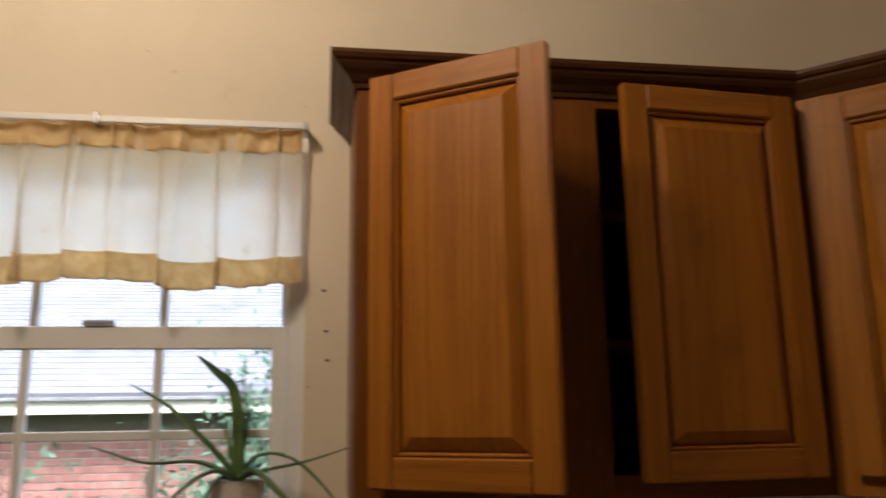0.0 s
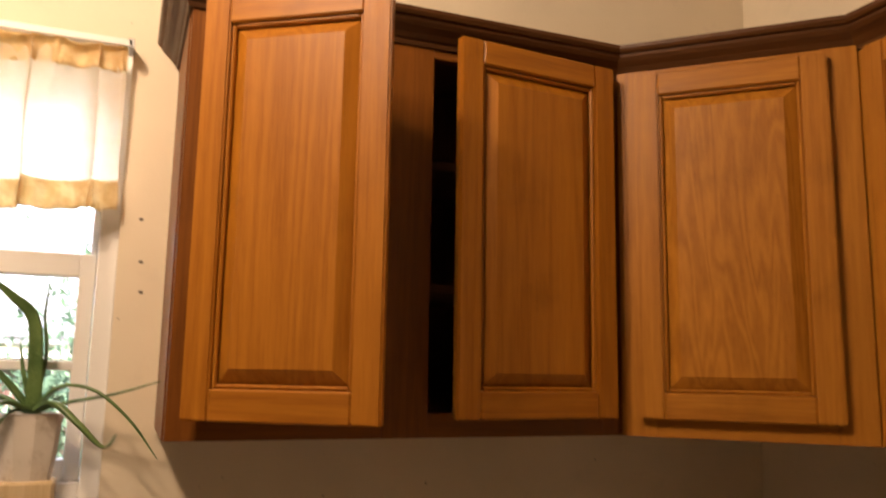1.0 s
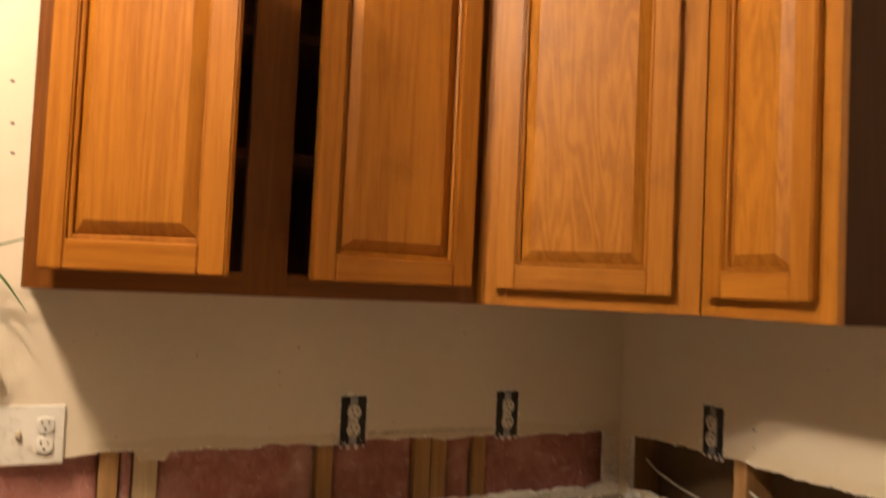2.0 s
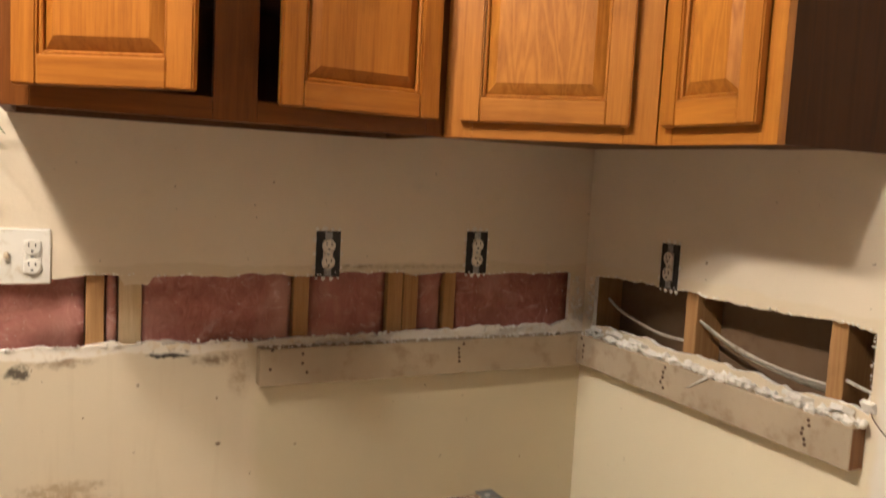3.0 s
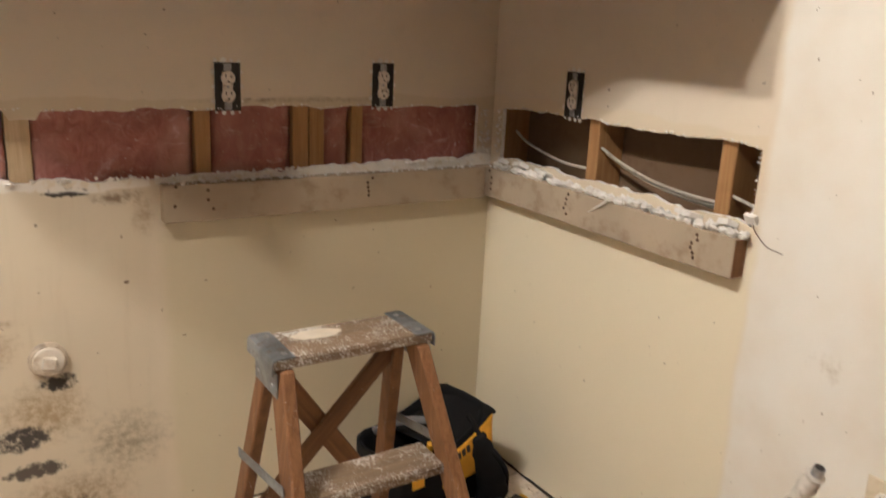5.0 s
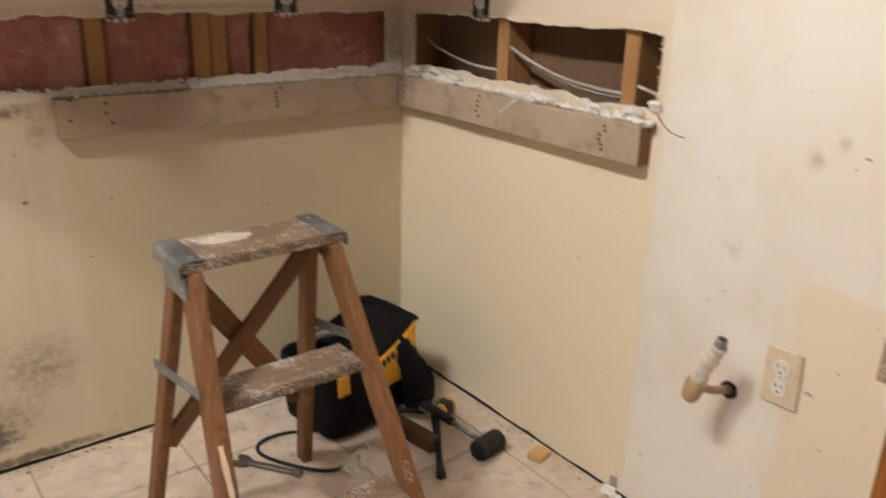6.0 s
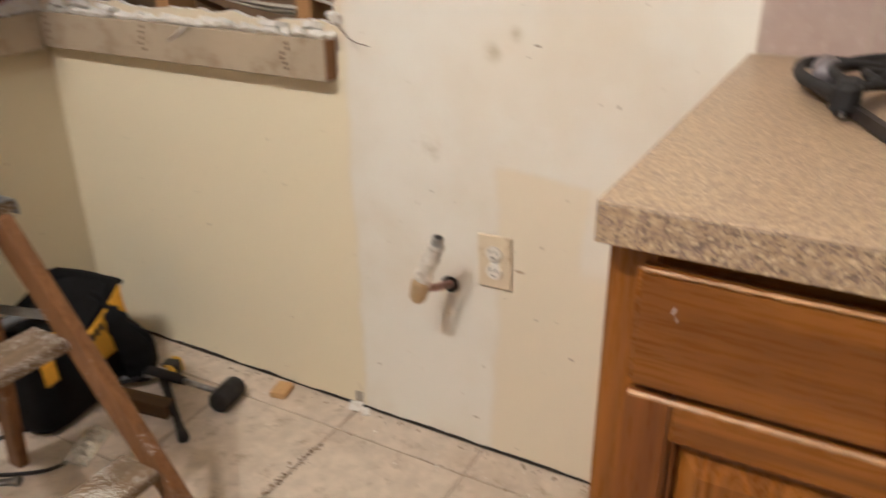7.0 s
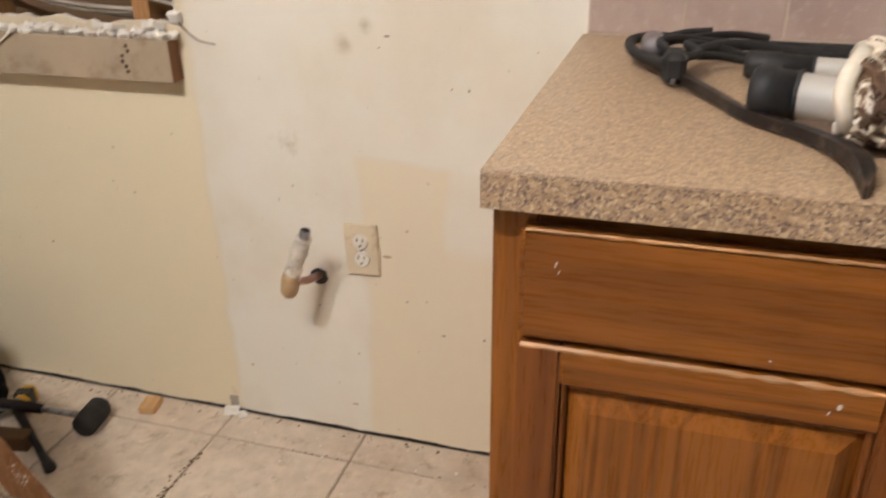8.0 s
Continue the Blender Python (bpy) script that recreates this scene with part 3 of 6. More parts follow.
# added near-black strips: the shade in the gap between wallboard and floor
gap_shade = plain("near_black_gap_shade", (0.035, 0.025, 0.017), 0.95, 0, 0.3, 20, 0.3)
part("sole_plate", boxed(ROOM_X, -0.004, 0.002, 0.10, -0.003, 0.0030, 0), gap_shade, wall_north, "near-black strip standing for shade in the gap under the wallboard")
part("sole_plate", boxed(0.002, 0.098, ROOM_Y, -0.001, -0.003, 0.0030, 0), gap_shade, wall_east, "near-black strip standing for shade in the gap under the wallboard")
# south and west walls are out of view and only close the room
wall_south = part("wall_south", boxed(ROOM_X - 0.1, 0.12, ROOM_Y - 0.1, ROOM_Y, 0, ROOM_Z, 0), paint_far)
tagged(wall_south, "unseen wall behind the camera, darkened to cut bounced light", "wall", kind="structure")
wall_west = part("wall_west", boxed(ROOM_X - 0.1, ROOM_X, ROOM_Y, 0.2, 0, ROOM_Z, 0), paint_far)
tagged(wall_west, "unseen wall at the far side, darkened to cut bounced light", "wall", kind="structure")
ceiling = part("ceiling", boxed(ROOM_X - 0.1, 0.12, ROOM_Y - 0.1, 0.2, ROOM_Z, ROOM_Z + 0.1, 0), low_bounce_ceiling)
tagged(ceiling, "unseen kitchen ceiling, darkened to cut bounced light", "ceiling", kind="structure")
floor = part("floor", boxed(ROOM_X - 0.1, 0.115, ROOM_Y - 0.1, 0.2, -0.12, -0.004, 0), grout)
tagged(floor, "buff square floor tiles, scuffed and dusty", "floor", kind="structure")

# ---------------------------------------------------------------- window


def glass_look():
    n = Nodes("window_glass")
    clear, gloss, both = n.node("BsdfTransparent"), n.node("BsdfGlossy", Roughness=0.0), n.node("MixShader")
    clear.inputs["Color"].default_value = (0.95, 0.97, 0.97, 1)
    n.link(n.node("Fresnel", IOR=1.45).outputs[0], both.inputs[0])
    n.link(clear.outputs[0], both.inputs[1])
    n.link(gloss.outputs[0], both.inputs[2])
    n.link(both.outputs[0], n.tree.nodes["Material Output"].inputs["Surface"])
    return n.material


glass = glass_look()
window = thing("window_1", "white single-hung window with divided panes over the sink", "window", kind="structure")
RAIL = 1.672
bm = bmesh.new()
for x0, x1, z0, z1 in ((WIN_L, WIN_L + 0.035, WIN_B, WIN_T), (WIN_R - 0.035, WIN_R, WIN_B, WIN_T), (WIN_L + 0.035, WIN_R - 0.035, WIN_T - 0.035, WIN_T), (WIN_L + 0.035, WIN_R - 0.035, WIN_B, WIN_B + 0.03)):
    cube(bm, x0, x1, 0.016, 0.10, z0, z1)
soften(bm, 0.002)
part("window_frame", bm, white_frame, window)
for name, z0, z1, y0 in (("upper_sash", RAIL - 0.01, WIN_T - 0.035, 0.062), ("lower_sash", WIN_B + 0.03, RAIL + 0.028, 0.034)):
    a, b = WIN_L + 0.037, WIN_R - 0.037
    bm = bmesh.new()
    side = 0.028 if name == "lower_sash" else 0.012
    for x0, x1, c, d in ((a, a + side, z0, z1), (b - side, b, z0, z1), (a + side, b - side, z0, z0 + 0.040), (a + side, b - side, z1 - 0.045, z1)):
        cube(bm, x0, x1, y0, y0 + 0.026, c, d)
    soften(bm, 0.002)
    sash = part(name, bm, white_frame, window)
    for x in (-2.062, -1.814):
        part("muntin", boxed(x - 0.008, x + 0.008, y0 + 0.004, y0 + 0.022, z0 + 0.040, z1 - 0.045, 0.002), white_frame, sash)
    zm = 1.489 if name == "lower_sash" else 1.89
    for x0, x1 in ((a + side, -2.070), (-2.054, -1.822), (-1.806, b - side)):
        part("muntin", boxed(x0, x1, y0 + 0.005, y0 + 0.021, zm - 0.009, zm + 0.009, 0.002), white_frame, sash)
    pane = part("pane", boxed(a + 0.004, b - 0.004, y0 + 0.011, y0 + 0.014, z0 + 0.01, z1 - 0.01, 0), glass, sash)
    pane.visible_shadow = False
part("sash_lock", boxed(-1.959, -1.899, 0.028, 0.05, RAIL + 0.028, RAIL + 0.040, 0.003), steel, window, "grey sash lock")
part("window_sill", boxed(WIN_L - 0.035, -1.491, -0.062, 0.016, WIN_B - 0.026, WIN_B - 0.004, 0.005), white_frame, window, "white painted wooden sill")
part("apron", boxed(WIN_L - 0.02, -1.504, -0.012, -0.001, WIN_B - 0.085, WIN_B - 0.027, 0.002), paint, window)

# ---------------------------------------------------------------- upper cabinets
C_LOW, C_TOP, DEEP = 1.377, 2.128, 0.305
FACE = 0.019


def panel_mesh(w, h, edge, depth):
    """A raised panel: a flat field with sloped margins."""
    bm = bmesh.new()
    rings = []
    for inset, y in ((-0.006, 0.004), (0.0, 0.0035), (0.004, 0.0005), (edge, -depth), (edge + 0.002, -depth - 0.0012)):
        rings.append([bm.verts.new(p) for p in ((inset, y, inset), (w - inset, y, inset), (w - inset, y, h - inset), (inset, y, h - inset))])
    for a, b in zip(rings, rings[1:]):
        for k in range(4):
            bm.faces.new((a[k], a[(k + 1) % 4], b[(k + 1) % 4], b[k]))
    bm.faces.new(rings[-1])
    bm.faces.new([bm.verts.new((v.co.x, 0.006, v.co.z)) for v in rings[0]][::-1])
    back = list(bm.verts)[-4:]
    for k in range(4):
        bm.faces.new((rings[0][k], back[k], back[(k + 1) % 4], rings[0][(k + 1) % 4]))
    bmesh.ops.recalc_face_normals(bm, faces=bm.faces)
    return bm


def framed_door(w, h, parent, at, up, across, stile=0.046, label="", foot_rail=0.049, field=None):
    """A raised-panel door, its front towards -y, its lower left corner at the origin. The pair of stiles is the door's own mesh."""
    t = 0.019
    bm = bmesh.new()
    for x0, x1 in ((0, stile), (w - stile, w)):
        cube(bm, x0, x1, -t, 0, 0, h)
    soften(bm, 0.003, 2)
    door = part("door", bm, up, parent, label, at=at)
    for z0, z1 in ((0, foot_rail), (h - stile, h)):
        part("rail", boxed(stile - 0.0005, w - stile + 0.0005, -t, 0, z0, z1, 0.003), across, door)
    bm = bmesh.new()
    step = 0.007
    for x0, x1, z0, z1 in ((stile, stile + step, foot_rail, h - stile), (w - stile - step, w - stile, foot_rail, h - stile), (stile + step, w - stile - step, foot_rail, foot_rail + step), (stile + step, w - stile - step, h - stile - step, h - stile)):
        cube(bm, x0, x1, -0.0125, -0.003, z0, z1)
    soften(bm, 0.0025)
    part("moulded_edge", bm, up, door)
    part("panel", panel_mesh(w - 2 * stile - 2 * step, h - stile - foot_rail - 2 * step, 0.021, 0.0100), field or up, door, at=pose(stile + step, -0.006, foot_rail + step))
    return door


def face_frame(parent, w, z0, z1, stiles, at, up, across, rails=(0.042, 0.068)):
    """Stiles and rails of a cabinet's front, its face at y = 0, in the cabinet's own plane."""
    for a, b in stiles:
        part("stile", boxed(a, b, 0, FACE, z0, z1, 0.001), up, parent, at=at)
    for (a, b), (c, d) in zip(stiles, stiles[1:]):
        for e, g in ((z0, z0 + rails[0]), (z1 - rails[1], z1)):
            part("rail", boxed(b, c, 0.0008, FACE, e, g, 0.001), across, parent, at=at)


X0, X1 = -1.439, -0.614
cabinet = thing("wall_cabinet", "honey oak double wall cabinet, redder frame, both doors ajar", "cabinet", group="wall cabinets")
inner = -DEEP + FACE
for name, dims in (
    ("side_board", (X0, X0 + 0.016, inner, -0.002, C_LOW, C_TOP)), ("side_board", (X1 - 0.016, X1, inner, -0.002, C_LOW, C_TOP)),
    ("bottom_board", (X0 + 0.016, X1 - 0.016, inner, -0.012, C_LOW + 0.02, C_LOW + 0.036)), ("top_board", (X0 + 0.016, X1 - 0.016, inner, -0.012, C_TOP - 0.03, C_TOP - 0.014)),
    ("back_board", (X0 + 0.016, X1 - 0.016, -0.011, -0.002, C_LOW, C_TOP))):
    part(name, boxed(*dims, 0), inside_wood, cabinet, "carcass board darkened for the shade inside")
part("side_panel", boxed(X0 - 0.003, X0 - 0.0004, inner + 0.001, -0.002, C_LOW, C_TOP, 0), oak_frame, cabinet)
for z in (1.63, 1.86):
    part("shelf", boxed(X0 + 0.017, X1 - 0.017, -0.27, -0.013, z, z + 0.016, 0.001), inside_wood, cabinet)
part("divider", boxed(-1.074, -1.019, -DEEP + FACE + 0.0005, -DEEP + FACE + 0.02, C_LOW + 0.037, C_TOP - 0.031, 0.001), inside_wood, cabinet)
at = pose(X0, -DEEP, 0)
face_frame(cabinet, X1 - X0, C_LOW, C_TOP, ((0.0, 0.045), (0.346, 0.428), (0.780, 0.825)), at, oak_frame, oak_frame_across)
DOOR_LOW, DOOR_H = 1.410, 0.668
framed_door(0.316, 0.674, cabinet, pose(-1.411, -0.3215, DOOR_LOW, 0, 0, -34.5), oak, oak_across, label="oak door standing half open")
framed_door(0.338, 0.674, cabinet, pose(-0.650, -0.3245, DOOR_LOW, 0, 0, 5.2) @ pose(-0.338, 0, 0), oak, oak_across, label="oak door slightly ajar")

corner = thing("corner_wall_cabinet", "honey oak diagonal corner wall cabinet, door shut", "cabinet", group="wall cabinets")
bm = bmesh.new()
ring = [(-0.613, -0.002), (-0.613, -0.298), (-0.300, -0.601), (-0.002, -0.601), (-0.002, -0.002)]
low = [bm.verts.new((x, y, C_LOW + 0.012)) for x, y in ring]
top = [bm.verts.new((x, y, C_TOP)) for x, y in ring]
bm.faces.new(low)
bm.faces.new(top)
for k in range(5):
    bm.faces.new((low[k], low[(k + 1) % 5], top[(k + 1) % 5], top[k]))
bmesh.ops.recalc_face_normals(bm, faces=bm.faces)
part("body", bm, inside_wood, corner, "carcass darkened for the shade inside")
DIAG = 0.4314
at = pose(-0.614, -0.305, 0, 0, 0, -43.9) @ pose(0, -0.012, 0)
face_frame(corner, DIAG, C_LOW, C_TOP, ((0.0, 0.062), (DIAG - 0.062, DIAG)), at, oak_pale, oak_pale_across)
framed_door(0.345, 0.664, corner, pose(-0.614, -0.305, 0, 0, 0, -43.9) @ pose(0.036, -0.014, DOOR_LOW), oak_pale, oak_pale_across, field=oak_flame)

narrow = thing("narrow_wall_cabinet", "narrow honey oak wall cabinet with dark end panel", "cabinet", group="wall cabinets")
part("body", boxed(-0.286, -0.002, -0.893, -0.604, C_LOW + 0.01, C_TOP, 0), inside_wood, narrow, "carcass darkened for the shade inside")
part("end_panel", boxed(-0.287, -0.002, -0.8965, -0.8935, C_LOW, C_TOP, 0), oak_end, narrow, "very dark brown end panel")
at = pose(-0.305, -0.604, 0, 0, 0, -90)
face_frame(narrow, 0.293, C_LOW, C_TOP, ((0.0, 0.045), (0.253, 0.293)), at, oak_pale, oak_pale_across)
framed_door(0.232, 0.664, narrow, pose(-0.307, -0.634, DOOR_LOW, 0, 0, -90), oak_pale, oak_pale_across, stile=0.042, field=oak_flame)

# crown moulding round the three cabinets
crown = thing("crown_molding", "dark stained oak crown moulding on the wall cabinets", "molding")
PROFILE = ((0.0, 2.078), (0.004, 2.078), (0.006, 2.086), (0.010, 2.089), (0.016, 2.097), (0.027, 2.106), (0.033, 2.113), (0.034, 2.118), (0.040, 2.120), (0.044, 2.126), (0.044, 2.133), (0.0, 2.133))
run = [Vector(p) for p in ((-1.4425, -0.001), (-1.4425, -0.3055), (-0.619, -0.3055), (-0.3055, -0.607), (-0.3055, -0.8968), (-0.001, -0.8968))]
outs = []
for k, p in enumerate(run):
    before, after = (run[k] - run[max(k - 1, 0)]), (run[min(k + 1, 5)] - run[k])
    sides = [Vector((d.y, -d.x)).normalized() for d in (before, after) if d.length > 0]
    m = sum(sides, Vector((0, 0))).normalized()
    outs.append(m / max(0.3, m.dot(sides[0])))
for k in range(5):
    bm = bmesh.new()
    along = (run[k + 1] - run[k]).normalized()
    turn = math.degrees(math.atan2(along.y, along.x))
    frame_of = pose(run[k].x, run[k].y, 0, 0, 0, turn)
    back_of = frame_of.inverted()
    ends = [[bm.verts.new(back_of @ Vector((*(run[j] + outs[j] * d), z))) for d, z in PROFILE] for j in (k, k + 1)]
    for j in range(len(PROFILE)):
        i = (j + 1) % len(PROFILE)
        bm.faces.new((ends[0][j], ends[0][i], ends[1][i], ends[1][j]))
    bm.faces.new(ends[0])
    bm.faces.new(ends[1][::-1])
    bmesh.ops.recalc_face_normals(bm, faces=bm.faces)
    part("molding_length", bm, oak_dark, crown, at=frame_of)

# ---------------------------------------------------------------- base cabinet and counter
base = thing("base_cabinet", "brown oak base cabinet with one drawer and a door", "cabinet")
B_FACE, B_L, B_R = -0.668, -1.674, -2.14
part("body", boxed(B_FACE + 0.02, -0.003, B_R, B_L - 0.0035, 0.095, 0.874, 0), inside_wood, base)
part("toe_kick", boxed(B_FACE + 0.075, B_FACE + 0.09, B_R, B_L - 0.004, 0.0, 0.095, 0), oak_base, base)
part("side_panel", boxed(B_FACE + 0.0195, -0.003, B_L - 0.0030, B_L, 0.0, 0.874, 0), oak_base, base)
at = pose(B_FACE, B_L, 0, 0, 0, -90)
for a, b in ((0.0, 0.045), (0.398, 0.466)):
    part("stile", boxed(a, b, 0, FACE, 0.095, 0.874, 0.0015), oak_base, base, at=at)
for z0, z1 in ((0.095, 0.13), (0.712, 0.752), (0.848, 0.874)):
    part("rail", boxed(0.0452, 0.3978, 0.001, FACE, z0, z1, 0.001), wood("brown_oak_rail", (0.140, 0.045, 0.005), (0.345, 0.127, 0.013), "x", 0.30, grain=0.38, figure=0.22), base, at=at)
rail_wood = bpy.data.materials["brown_oak_rail"]
drawer = bmesh.new()
cube(drawer, 0.030, 0.410, -0.0205, -0.0015, 0.737, 0.858)
soften(drawer, 0.006, 3)
part("drawer_front", drawer, rail_wood, base, "brown oak slab drawer front", at=at)
framed_door(0.380, 0.600, base, at @ pose(0.031, -0.0015, 0.132), oak_base_stile, rail_wood, stile=0.044, field=oak_base)
bare = plain("bare_worn_oak", (0.50, 0.27, 0.10), 0.45, 0, 0.25, 60, 0.2, (0.36, 0.17, 0.055))
for z, x0, x1, seed in ((0.7306, 0.034, 0.403, 2.0), (0.8555, 0.036, 0.400, 5.0)):
    run_of = [(x0 + (x1 - x0) * k / 60, -0.0192, z + 0.0005 * noise.noise((k * 0.4, seed, 0))) for k in range(61)]
    part("worn_edge", tube(run_of, [max(0.0006, 0.0028 + 0.0018 * noise.noise((k * 0.35, seed, 1.0))) * (0.6 if z > 0.735 else 1) for k in range(61)], 6), bare, base, "pale worn wooden edge", at=at)
chip_white = plain("white_paint_chip", (0.74, 0.70, 0.62), 0.6, 0, 0.1, 60, 0.2)
for x, z, w, h in ((0.066, 0.823, 0.0016, 0.007), (0.330, 0.712, 0.004, 0.006), (0.150, 0.7295, 0.004, 0.0012), (0.265, 0.7505, 0.003, 0.0014), (0.322, 0.704, 0.0014, 0.004), (0.069, 0.815, 0.0010, 0.004)):
    bm = bmesh.new()
    bmesh.ops.create_icosphere(bm, subdivisions=2, radius=1.0)
    for v in bm.verts:
        v.co *= 1 + 0.6 * noise.noise(v.co * 1.7 + Vector((x * 90, z * 50, 0)))
        v.co = Vector((v.co.x * w * 0.55, v.co.y * 0.0005, v.co.z * h * 0.55))
    part("paint_chip", bm, chip_white, base, "white paint chip", at=at @ pose(x, -0.0208, z, 0, 20, 0))
worktop = thing("countertop", "speckled brown laminate counter with square edge", "countertop")
part("top_sheet", boxed(-0.697, -0.004, -2.16, -1.668, 0.9112, 0.9135, 0.0006), counter_laminate, worktop)
part("core", boxed(-0.694, -0.004, -2.16, -1.671, 0.8760, 0.9110, 0), inside_wood, worktop)
part("front_edge", boxed(-0.6968, -0.6941, -2.16, -1.668, 0.8755, 0.9107, 0.0006), shaded_edge_laminate, worktop, "greyer speckled edge band, its shade put into the colour")
part("end_edge", boxed(-0.6938, -0.004, -1.6709, -1.668, 0.8755, 0.9107, 0.0006), shaded_edge_laminate, worktop, "greyer speckled edge band, its shade put into the colour")
bm = bmesh.new()
cube(bm, -0.004, -0.0005, -2.16, -1.676, 0.9135, 1.37)
part("splash_bed", bm, tile_grout, wall_east, "pale tile grout")

# ---------------------------------------------------------------- ledger boards
for name_of, dims, grain in (("back", (-0.926, -0.0395, -0.038, -0.0005, 0.788, 0.876), "x"), ("side", (-0.038, -0.0005, -0.890, -0.0005, 0.794, 0.877), "y")):
    board = part("ledger_board", boxed(*dims, 0.002), primer if name_of == "side" else primer_grimy)
    tagged(board, "grimy painted ledger board nailed under the torn strip", "board", "ledger boards")
    if name_of == "side":
        part("sawn_end", boxed(-0.0365, -0.002, -0.8915, -0.8901, 0.796, 0.875, 0), ladder_wood, board, "bare brown sawn end")

# ---------------------------------------------------------------- step ladder
ladder = thing("step_ladder", "worn wooden step ladder spattered with white paint", "ladder", pose(-0.749, -0.615, 0))


def leg(name, foot, head, wide, deep, material):
    """A sloping rectangular bar from foot to head (centres), cut level at both ends."""
    bm = bmesh.new()
    ends = [[bm.verts.new((p[0] + sx * wide / 2, p[1] + sy * deep / 2, p[2])) for sx, sy in ((-1, -1), (1, -1), (1, 1), (-1, 1))] for p in (foot, head)]
    for k in range(4):
        bm.faces.new((ends[0][k], ends[0][(k + 1) % 4], ends[1][(k + 1) % 4], ends[1][k]))
    bm.faces.new(ends[0][::-1])
    bm.faces.new(ends[1])
    soften(bm, 0.003)
    return part(name, bm, material, ladder)


top_board = bmesh.new()
cube(top_board, -0.156, 0.156, -0.062, 0.062, 0.679, 0.699)
soften(top_board, 0.003, 2)
part("top_board", top_board, step_wood, ladder, "paint-spattered top board")
for s in (-1, 1):
    leg("front_leg", (s * 0.196, -0.372, 0.0), (s * 0.133, -0.038, 0.679), 0.024, 0.062, ladder_wood)
    leg("rear_leg", (0.028 + s * 0.186, 0.256, 0.0), (s * 0.128, 0.030, 0.679), 0.024, 0.042, ladder_wood)
    bm = bmesh.new()
    ends = []
    for y in (-0.064, 0.064):
        ring = [(0.118, 0.7022), (0.150, 0.7022), (0.1575, 0.6995), (0.1605, 0.692), (0.1605, 0.672), (0.1580, 0.672), (0.1580, 0.690), (0.155, 0.6970), (0.149, 0.6996), (0.118, 0.6996)]
        ends.append([bm.verts.new((s * x, y, z)) for x, z in ring])
    for k in range(10):
        bm.faces.new((ends[0][k], ends[0][(k + 1) % 10], ends[1][(k + 1) % 10], ends[1][k]))
    bm.faces.new(ends[0])
    bm.faces.new(ends[1][::-1])
    cube(bm, min(s * 0.149, s * 0.1515), max(s * 0.149, s * 0.1515), -0.062, 0.046, 0.628, 0.674)
    soften(bm, 0.0006)
    cap = part("metal_cap", bm, galvanised, ladder, "grey galvanised corner bracket")
    for y, z in ((-0.040, 0.645), (0.028, 0.645)):
        part("rivet", lathe(((0.005, 0), (0.004, 0.002), (0.0, 0.003)), 10), steel, cap, at=pose(s * 0.1516, y, z, 0, 90 * s, 0))
    for y in (-0.045, 0.04):
        part("rivet", lathe(((0.006, 0), (0.005, 0.0022), (0.0, 0.003)), 10), steel, cap, at=pose(s * 0.132, y, 0.7018))
    part("spreader_bar", boxed(s * 0.168 - 0.0015, s * 0.168 + 0.0015, -0.118, 0.118, -0.010, 0.010, 0.001), galvanised, ladder, "grey steel spreader", at=pose(0, -0.016, 0.472, -10, 0, 0))
bm = bmesh.new()
bmesh.ops.create_circle(bm, cap_ends=True, segments=26, radius=0.036)
for v in bm.verts:
    v.co = Vector((-0.045 + v.co.x * 1.35 * (1 + 0.3 * noise.noise(v.co * 60)), 0.020 + v.co.y * 0.62 * (1 + 0.4 * noise.noise(v.co * 90)), 0.6996))
made = bmesh.ops.extrude_face_region(bm, geom=list(bm.faces))
bmesh.ops.translate(bm, verts=[g for g in made["geom"] if isinstance(g, bmesh.types.BMVert)], vec=(0, 0, 0.0012))
bmesh.ops.recalc_face_normals(bm, faces=bm.faces)
part("paint_patch", bm, plain("dried_cream_paint", (0.62, 0.55, 0.43), 0.6, 0, 0.1, 60, 0.3), ladder, "dried cream paint patch")
bm = bmesh.new()
bmesh.ops.create_grid(bm, x_segments=2, y_segments=14, size=0.5)
for v in bm.verts:
    r = v.co.y + 0.5
    v.co = Vector((v.co.x * (0.009 + 0.004 * noise.noise((r * 6, 2.0, 0))) , v.co.y * 0.15, 0.0004))
made = bmesh.ops.extrude_face_region(bm, geom=list(bm.faces))
bmesh.ops.translate(bm, verts=[g for g in made["geom"] if isinstance(g, bmesh.types.BMVert)], vec=(0, 0, 0.0008))
bmesh.ops.recalc_face_normals(bm, faces=bm.faces)
part("bare_splinter", bm, plain("pale_split_wood", (0.68, 0.56, 0.40), 0.7, 0, 0.12, 60, 0.2), ladder, "pale split wood strip", at=pose(-0.1715, -0.2485, 0.375, 64.0, 0, 0))
for z, y, w in ((0.47, -0.098, 0.29), (0.235, -0.232, 0.328)):
    bm = bmesh.new()
    cube(bm, -w / 2, w / 2, y - 0.046, y + 0.046, z - 0.022, z)
    soften(bm, 0.003, 2)
    part("step", bm, step_wood, ladder, "paint-spattered tread")
